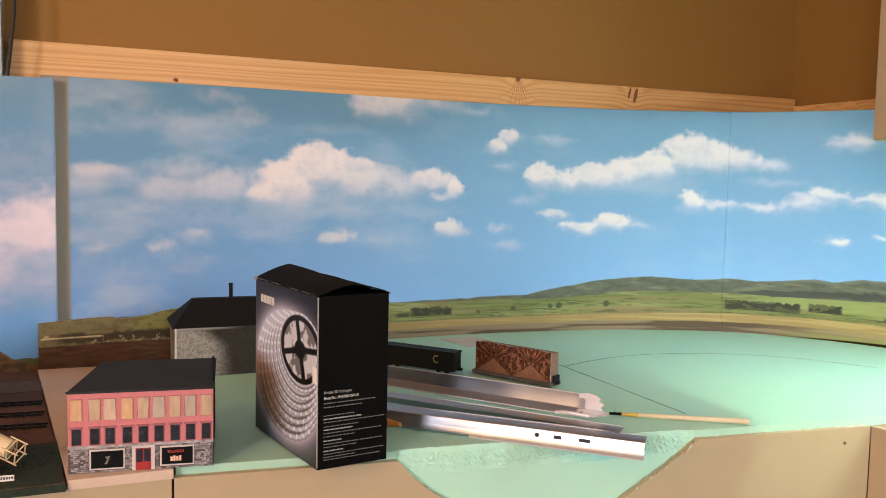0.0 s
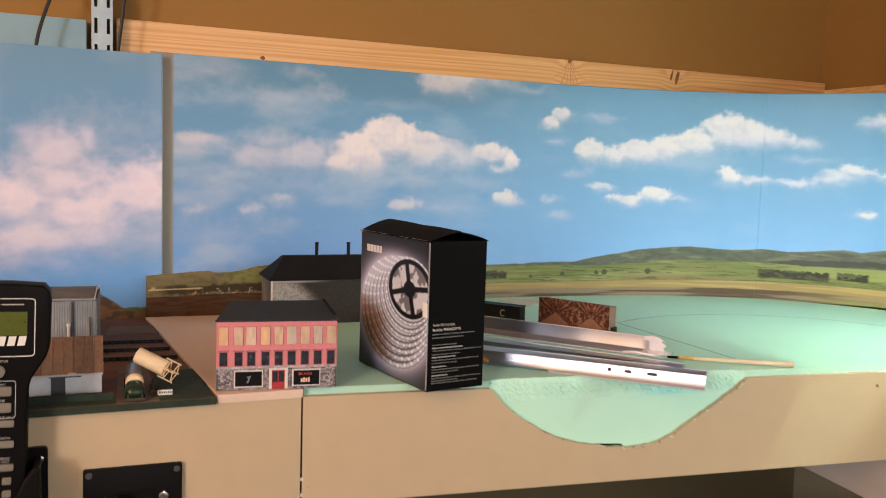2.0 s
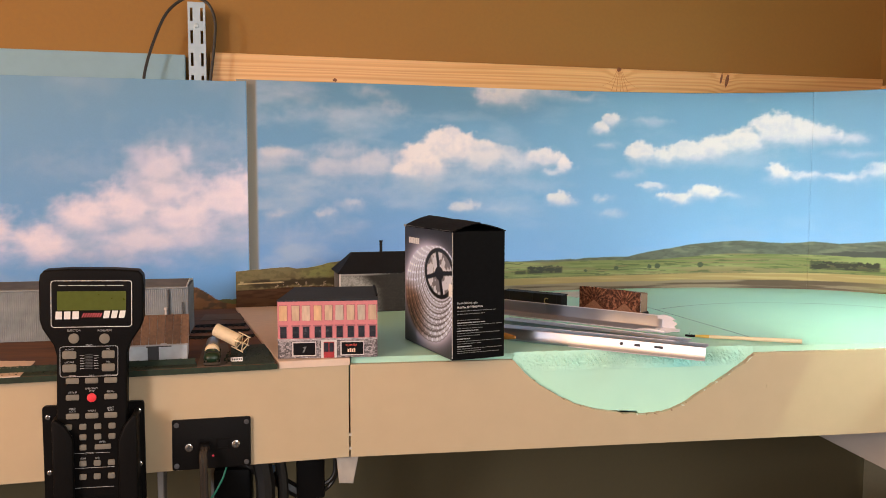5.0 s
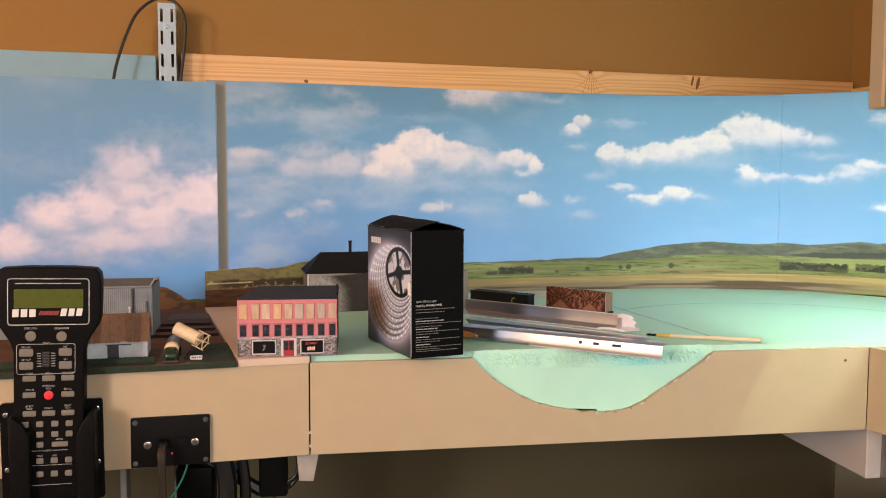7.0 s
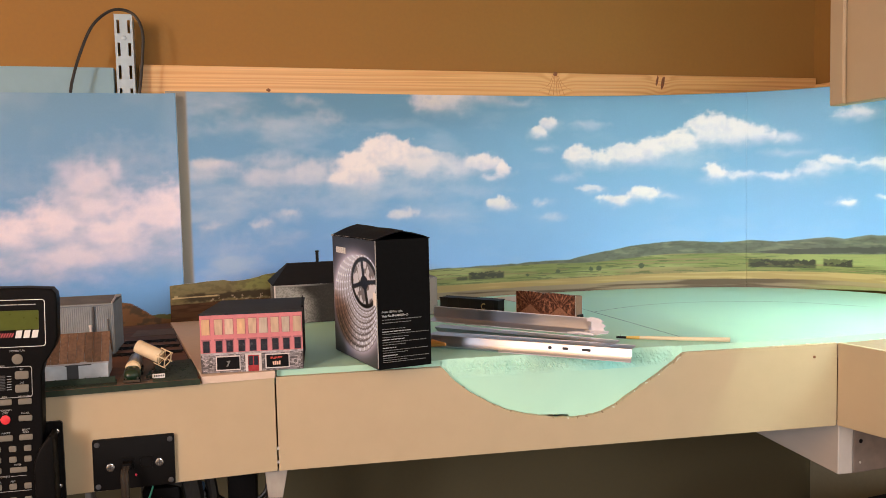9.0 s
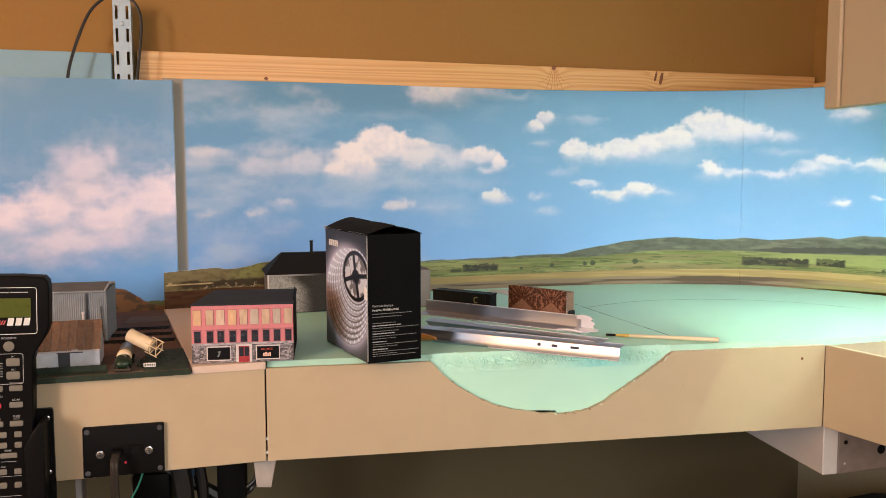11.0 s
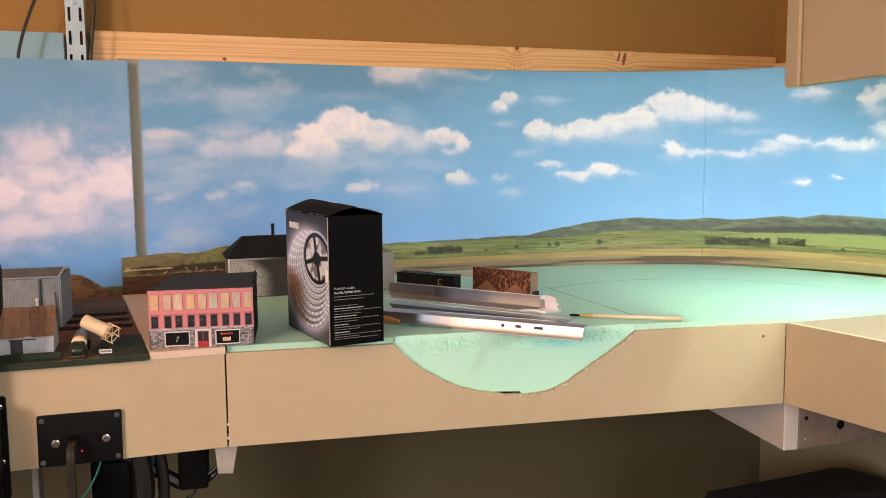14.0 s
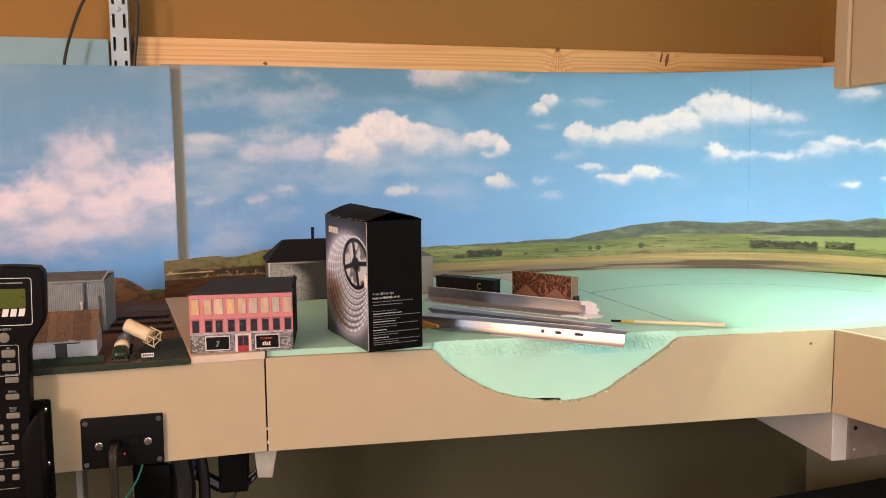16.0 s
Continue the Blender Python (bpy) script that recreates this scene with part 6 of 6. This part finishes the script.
# ---- hand throttle in its holder ----
LCD = material("olive display", (0.075, 0.095, 0.012), 0.3, grain=200, vary=0.12)
KEY = material("grey rubber key", (0.175, 0.16, 0.13), 0.6, grain=300, vary=0.12)
RED_KEY = material("red rubber key", (0.72, 0.035, 0.05), 0.45, grain=200, vary=0.1)
PINK_INK = material("red-pink ink", (0.62, 0.10, 0.12), 0.5, grain=200, vary=0.1)
SCREW = material("plated screw", (0.62, 0.60, 0.57), 0.25, 1.0, grain=200, vary=0.2)
throttle = thing("hand_throttle", "black hand-held train throttle with grey keys in a wall holder", "controller", pose(-0.1432, 0.5465, 1.1312, 0, 1.5, 6.4) @ Matrix.Diagonal((0.958, 0.80, 0.980, 1)))
zo = -1.13
half = [(0.030, 1.128), (0.031, 1.140), (0.0312, 1.281), (0.0335, 1.290), (0.0435, 1.306), (0.0458, 1.314), (0.0462, 1.348), (0.0452, 1.355), (0.0415, 1.3592), (0.020, 1.3606)]
shape = [(x, z + zo) for x, z in half] + [(-x, z + zo) for x, z in reversed(half)]
part("case", prism(shape, 0, 0.026, 0.0022, 3), BLACK_PLASTIC, throttle, smooth=True)


def rounded(w, h, r, n=5):
    pts = []
    for cx, cz, a0 in ((w / 2 - r, h / 2 - r, 0), (-w / 2 + r, h / 2 - r, 90), (-w / 2 + r, -h / 2 + r, 180), (w / 2 - r, -h / 2 + r, 270)):
        pts += [(cx + r * math.cos(radians(a0 + 90 * k / n)), cz + r * math.sin(radians(a0 + 90 * k / n))) for k in range(n + 1)]
    return pts


def outline_frame(w, h, r, t, y):
    """A thin printed line in the shape of a rounded frame."""
    bm = bmesh.new()
    a = [bm.verts.new((x, y, z)) for x, z in rounded(w, h, r)]
    b = [bm.verts.new((x, y, z)) for x, z in rounded(w - 2 * t, h - 2 * t, r - t)]
    for i in range(len(a)):
        j = (i + 1) % len(a)
        bm.faces.new((a[i], a[j], b[j], b[i]))
    return bm


def key(x, z, w, h, mat=KEY, name="key", label=""):
    return part(name, moved(prism(rounded(w, h, min(w, h) * 0.22), -0.0013, 0.0004, 0.0004, 2), Matrix.Translation((x, 0, z + zo))), mat, throttle, label, smooth=True)


def caption(text, x, z, size=0.0026, squeeze=0.85):
    lettering(text, size, INK_GREY, throttle, Matrix.Translation((x, -0.0002, z + zo)), name="caption", squeeze=squeeze)


part("display_frame", moved(outline_frame(0.0715, 0.0432, 0.003, 0.0006, -0.0002), Matrix.Translation((0.0, 0, 1.3286 + zo))), INK_WHITE, throttle, "white line round the display")
part("display", moved(prism(rounded(0.0605, 0.0175, 0.0008), -0.0003, 0.0006), Matrix.Translation((0.0, 0, 1.3315 + zo))), LCD, throttle, "blank olive display")
bars = [box(x0, x1, -0.0002, 0.0004, 1.3452 + zo, 1.3460 + zo) for x0, x1 in ((-0.029, -0.022), (-0.021, -0.003), (-0.002, 0.012), (0.013, 0.028))]
part("small_print", joined(*bars), INK_GREY, throttle, "line of small print")


def stroke_mark(x0, x1, z0, z1, n, gap, mat, lean, label):
    out, w = [], (x1 - x0) / n
    for k in range(n):
        a = x0 + k * w
        out.append(prism([(a, z0), (a + w - gap, z0), (a + w - gap + lean, z1), (a + lean, z1)], -0.0003, 0.0003))
    part("maker_mark", joined(*out), mat, throttle, label)


def block_mark(x0, x1, z0, z1, lean, label):
    """Three plain blocks in place of the bold mark."""
    out, w = [], (x1 - x0) / 3
    for k in range(3):
        a, b = x0 + k * w, x0 + (k + 1) * w - 0.0018
        out.append(prism([(a, z0), (b, z0), (b + lean, z1), (a + lean, z1)], -0.0003, 0.0003))
    part("maker_mark", joined(*out), INK_WHITE, throttle, label)


block_mark(-0.0318, -0.0098, 1.3146 + zo, 1.3218 + zo, 0.0003, "white bold mark")
stroke_mark(-0.0092, 0.0085, 1.3162 + zo, 1.3200 + zo, 8, 0.0012, PINK_INK, 0.0020, "red-pink script mark")
block_mark(0.0098, 0.0305, 1.3152 + zo, 1.3222 + zo, 0.0014, "white slanting mark")
for x, z in ((-0.0158, 1.2968), (0.0112, 1.2962)):
    part("round_key", moved(rod((0, -0.0014, 0), (0, 0.0006, 0), 0.0047, sides=24, bevel=0.0005), Matrix.Translation((x, 0, z + zo))), KEY, throttle, "round grey key", smooth=True)
caption("DIRECTION", -0.0158, 1.3040)
caption("MOMENTUM", 0.0112, 1.3036)
part("key_frame", moved(outline_frame(0.0515, 0.0285, 0.0025, 0.0005, -0.0002), Matrix.Translation((-0.0025, 0, 1.2752 + zo))), INK_GREY, throttle, "grey line round the speed keys")
for z in (1.2815, 1.2692):
    key(-0.0198, z, 0.0122, 0.0072)
    key(0.0145, z, 0.0116, 0.0072)
caption("INC FAST", -0.0198, 1.2865, 0.0022)
caption("INC", 0.0145, 1.2865, 0.0022)
caption("DEC FAST", -0.0198, 1.2746, 0.0022)
caption("DEC", 0.0145, 1.2744, 0.0022)
caption("SPEED", -0.0025, 1.2900, 0.0026)
part("thumbwheel", moved(prism(rounded(0.0072, 0.0150, 0.001), -0.0010, 0.0006, 0.0004), Matrix.Translation((-0.0025, 0, 1.2748 + zo))), BLACK_PLASTIC, throttle, "black ribbed speed wheel")
part("wheel_ribs", joined(*[box(-0.0056, 0.0006, -0.0013, -0.0008, 1.2685 + 0.0014 * k + zo, 1.2692 + 0.0014 * k + zo) for k in range(10)]), DARK_PAINT, throttle)
part("scale_marks", joined(*[box(s * 0.0062 - 0.0025 - 0.0019, s * 0.0062 - 0.0025 + 0.0019, -0.0002, 0.0003, 1.2683 + 0.0024 * k + zo, 1.2688 + 0.0024 * k + zo) for s in (-1, 1) for k in range(6)]), INK_GREY, throttle, "pale speed scale")
for z, names in ((1.2572, ("HORN", "BELL", "HEADLIGHT")), (1.2418, ("OPTION", "", "RECALL")), (1.2242, ("SELECT LOCO", "MACRO", "SELECT ACCY"))):
    for x, text in zip((-0.0172, -0.0003, 0.0166), names):
        if text:
            key(x, z, 0.0116, 0.0052)
            if " " in text:
                one, two = text.split()
                caption(one, x, z + 0.0068, 0.0024)
                caption(two, x, z + 0.0045, 0.0024)
            else:
                caption(text, x, z + 0.0046, 0.0024)
part("stop_key", moved(rod((0, -0.0016, 0), (0, 0.0006, 0), 0.0042, sides=24, bevel=0.0006), Matrix.Translation((-0.0003, 0, 1.2412 + zo))), RED_KEY, throttle, "round red stop key", smooth=True)
caption("EMERGENCY", -0.0003, 1.2497, 0.0024)
caption("STOP", -0.0003, 1.2473, 0.0024)
for r_, z in enumerate((1.2140, 1.2042, 1.1945)):
    for c_, x in enumerate((-0.0210, -0.0082, 0.0050, 0.0178)):
        if r_ == 2 and c_ > 1:
            continue
        key(x, z, 0.0064, 0.0054)
key(0.0095, 1.1945, 0.0146, 0.0048)
caption("ENTER", 0.0090, 1.1990, 0.0024)
for z in (1.1792, 1.1665):
    for x in (-0.0082, 0.0045, 0.0172):
        key(x, z, 0.0064, 0.0054)
caption("CONSIST", -0.0020, 1.1887, 0.0024)
caption("CLEAR", -0.0082, 1.1838, 0.0022)
caption("ADD", 0.0045, 1.1838, 0.0022)
for z, x0, x1 in ((1.1887, -0.0155, -0.0070), (1.1887, 0.0030, 0.0160), (1.1748, -0.0155, 0.0200), (1.1560, -0.0155, 0.0200)):
    part("rule", box(x0, x1, -0.0002, 0.0003, z - 0.0002 + zo, z + 0.0002 + zo), INK_GREY, throttle, "thin printed rule")

holder = thing("throttle_holder", "black plastic holder screwed to the fascia", "holder", pose(-0.1450, 0.5727, 1.1265, 0, 0, 6.4))
SHIFT = pose(0.0040, 0.0110, 0.006)
part("backplate", moved(prism(rounded(0.0890, 0.096, 0.003), -0.0045, 0.0), Matrix.Translation((0, 0, 0.0545))), BLACK_PLASTIC, holder)
part("left_wing", moved(prism([(-0.0360, -0.002), (-0.0190, 0.0), (-0.0185, 0.072), (-0.0245, 0.084), (-0.0330, 0.091), (-0.0360, 0.089)], -0.0465, -0.0415, 0.002, 3), SHIFT), BLACK_PLASTIC, holder, "curved side wing", smooth=True)
part("right_wing", moved(prism([(0.0360, -0.002), (0.0195, 0.0), (0.0195, 0.068), (0.0240, 0.080), (0.0330, 0.092), (0.0360, 0.090)], -0.0465, -0.0415, 0.002, 3), SHIFT), BLACK_PLASTIC, holder, "curved side wing", smooth=True)
part("left_side", moved(box(-0.0362, -0.0318, -0.0430, -0.015, -0.002, 0.0895, 0.0012, 2), SHIFT), BLACK_PLASTIC, holder)
part("right_side", moved(box(0.0318, 0.0362, -0.0430, -0.015, -0.002, 0.0905, 0.0012, 2), SHIFT), BLACK_PLASTIC, holder)
part("lower_lip", moved(box(-0.0360, 0.0360, -0.0470, -0.0415, -0.008, 0.012, 0.002, 2), SHIFT), BLACK_PLASTIC, holder, "rounded lower lip")
part("floor_plate", moved(box(-0.0360, 0.0360, -0.0450, -0.015, -0.008, -0.002, 0.001), SHIFT), BLACK_PLASTIC, holder)


def cross_screw(x, z, r, y, parent):
    s = part("screw", rod((x, y - 0.0012, z), (x, y, z), r, sides=16, bevel=0.0005), SCREW, parent, "plated cross-head screw", smooth=True)
    part("cross_slot", joined(box(x - r * 0.6, x + r * 0.6, y - 0.0014, y - 0.0011, z - r * 0.14, z + r * 0.14), box(x - r * 0.14, x + r * 0.14, y - 0.0014, y - 0.0011, z - r * 0.6, z + r * 0.6)), DARK_PAINT, s)


for x, z in ((-0.0397, 0.092), (-0.0397, 0.040), (0.0397, 0.0935), (0.0397, 0.042)):
    cross_screw(x, z, 0.0024, -0.0045, holder)
whole("cable", tube([(-0.131, 0.545, 1.142), (-0.131, 0.546, 1.120), (-0.131, 0.565, 1.04), (-0.134, 0.60, 0.90), (-0.130, 0.64, 0.75)], 0.0030), CABLE, "black cable hanging from the hand throttle", "cable", smooth=True)

# ---- socket panel in the fascia ----
plate = thing("socket_panel", "black plastic socket panel screwed to the fascia with a plugged cable", "socket panel", pose(-0.0400, 0.5845, 1.1825, 0, 0.6, 6.4) @ Matrix.Scale(0.975, 4))
part("faceplate", prism(rounded(0.0755, 0.0500, 0.0018), -0.0042, 0.0, 0.0007, 2), BLACK_PLASTIC, plate, smooth=True)
for sx in (-1, 1):
    for sz in (-1, 1):
        part("corner_screw", rod((sx * 0.0335, -0.0048, sz * 0.0205), (sx * 0.0335, -0.004, sz * 0.0205), 0.0026, sides=16, bevel=0.0006), DARK_PAINT, plate, "black corner screw", smooth=True)
for x, z in ((-0.0218, -0.0025), (0.0232, -0.0015)):
    cross_screw(x, z, 0.0040, -0.0042, plate)
for x in (-0.0065, 0.0105):
    part("jack", joined(box(x - 0.0062, x + 0.0062, -0.0052, -0.004, 0.0035, 0.0052), box(x - 0.0062, x + 0.0062, -0.0052, -0.004, -0.0062, -0.0045), box(x - 0.0062, x - 0.0048, -0.0052, -0.004, -0.0045, 0.0035), box(x + 0.0048, x + 0.0062, -0.0052, -0.004, -0.0045, 0.0035)), BLACK_PLASTIC, plate, "black jack socket")
part("plug", box(-0.0110, -0.0020, -0.0150, -0.004, -0.0035, 0.0028, 0.0008), BLACK_PLASTIC, plate, "black plug")
part("indicator", rod((0.0012, -0.0052, -0.0120), (0.0012, -0.004, -0.0120), 0.0011, sides=12), glow("red indicator", (0.6, 0.03, 0.06), 0.15), plate, "small red indicator")
FLAT = material("dark glossy flat cable", (0.030, 0.025, 0.022), 0.22, vary=0.2)
whole("cable", joined(tube([(-0.0470, 0.570, 1.1815), (-0.0472, 0.562, 1.1765), (-0.0468, 0.560, 1.160), (-0.0465, 0.561, 1.12), (-0.0480, 0.580, 1.03), (-0.046, 0.60, 0.85)], 0.0023), tube([(-0.0438, 0.570, 1.1815), (-0.0440, 0.562, 1.1765), (-0.0436, 0.560, 1.160), (-0.0433, 0.561, 1.12), (-0.0448, 0.580, 1.03), (-0.043, 0.60, 0.85)], 0.0023)), FLAT, "flat dark glossy cable hanging from the socket panel", "cable", smooth=True)
GREEN_WIRE = material("green wire", (0.01, 0.20, 0.12), 0.4, vary=0.1)
whole("cable", tube([(-0.030, 0.64, 1.165), (-0.031, 0.635, 1.145), (-0.038, 0.632, 1.125), (-0.052, 0.63, 1.105), (-0.075, 0.63, 1.088), (-0.09, 0.64, 1.05)], 0.0010), GREEN_WIRE, "thin green wire under the layout", "cable", smooth=True)

# ---- under the layout ----
# unseen board, added to block light from the wall under the layout
whole("deck", slab([(-1.3, 0.612), (0.71, 0.612), (0.78, 0.62), (1.07, 0.66), (1.05, 1.18), (0.3, 1.11), (-1.3, 0.93)], 1.160, 1.1665), TAN_EDGE, "unseen board under the layout, added to shade the wall below", "deck", kind="structure")
GREY_POST = material("grey painted post", (0.22, 0.20, 0.18), 0.6, vary=0.1)
whole("leg", box(-0.113, -0.106, 0.70, 0.72, 0, 1.160, 0.001), GREY_POST, "thin grey leg under the layout", "leg")
block = thing("power_strip", "pale grey power strip with black plugs, fixed under the layout", "power strip", pose(-0.035, 0.72, 0.86))
part("housing", box(-0.024, 0.020, 0.0, 0.03, 0, 0.285, 0.004, 2), material("pale grey plastic", (0.42, 0.44, 0.46), 0.5, vary=0.06), block, smooth=True)
for z in (0.235, 0.165, 0.095):
    part("plug", box(-0.016, 0.024, -0.04, 0.0, z - 0.026, z + 0.028, 0.004, 2), BLACK_PLASTIC, block, "black mains plug", smooth=True)
adapter = thing("power_adapter", "black power adapter hanging under the layout among cables", "power adapter", pose(0.055, 0.70, 1.085))
part("body", box(-0.017, 0.014, -0.02, 0.02, 0.0, 0.064, 0.003, 2), BLACK_PLASTIC, adapter, smooth=True)
part("lead", tube([(0.0, 0, 0.004), (-0.004, 0, -0.012), (-0.03, 0.0, -0.03), (-0.06, 0.0, -0.08)], 0.0018), CABLE, adapter)
whole("cable_connector", rod((0.0015, 0.668, 1.1262), (0.0150, 0.664, 1.1262), 0.0055, 0.0048, 14, 0.0012), material("blue-grey plastic", (0.05, 0.10, 0.17), 0.5, vary=0.1), "blue-grey plastic connector on the black cables", "connector", smooth=True)
for pts, r, lab in (
    ([(0.040, 0.69, 1.090), (0.010, 0.69, 1.110), (-0.020, 0.69, 1.128), (-0.05, 0.70, 1.145)], 0.0075, "thick black sheathed cable sloping under the layout"),
    ([(0.060, 0.685, 1.095), (0.078, 0.685, 1.108), (0.080, 0.685, 1.130), (0.074, 0.685, 1.156)], 0.0022, "black cable loop under the layout"),
    ([(0.050, 0.690, 1.088), (0.072, 0.69, 1.094), (0.084, 0.69, 1.118), (0.082, 0.69, 1.156)], 0.0026, "black cable loop under the layout"),
    ([(0.0, 0.66, 1.150), (0.006, 0.66, 1.10), (-0.004, 0.66, 1.03), (0.004, 0.67, 0.93)], 0.0100, "bundle of black cable hanging under the layout"),
    ([(0.018, 0.67, 1.150), (0.024, 0.67, 1.10), (0.020, 0.67, 1.00), (0.022, 0.67, 0.90)], 0.0060, "black cable hanging under the layout"),
):
    whole("cable", tube(pts, r), CABLE, lab, "cable", smooth=True)
case_line = [(-0.205, 0.0), (-0.205, 0.325), (-0.198, 0.337), (-0.04, 0.350), (0.008, 0.355), (0.035, 0.352), (0.13, 0.318), (0.13, 0.0)]
bag = thing("black_case", "black padded case standing in the dark under the layout", "case", pose(0.965, 0.80, 0.613))
part("shell", prism(case_line, -0.04, 0.05, 0.008, 3), material("black padded cloth", (0.002, 0.002, 0.002), 0.9, grain=400, vary=0.3), bag, smooth=True)
stand = thing("low_stand", "dark wooden stand under the layout", "stand", pose(0.93, 0.80, 0))
part("top", box(-0.18, 0.165, -0.10, 0.10, 0.59, 0.6125, 0.002), DARK_PAINT, stand)
for sx in (-1, 1):
    for sy in (-1, 1):
        part("leg", box(sx * 0.145 - 0.015, sx * 0.145 + 0.015, sy * 0.08 - 0.015, sy * 0.08 + 0.015, 0, 0.59), DARK_PAINT, stand)
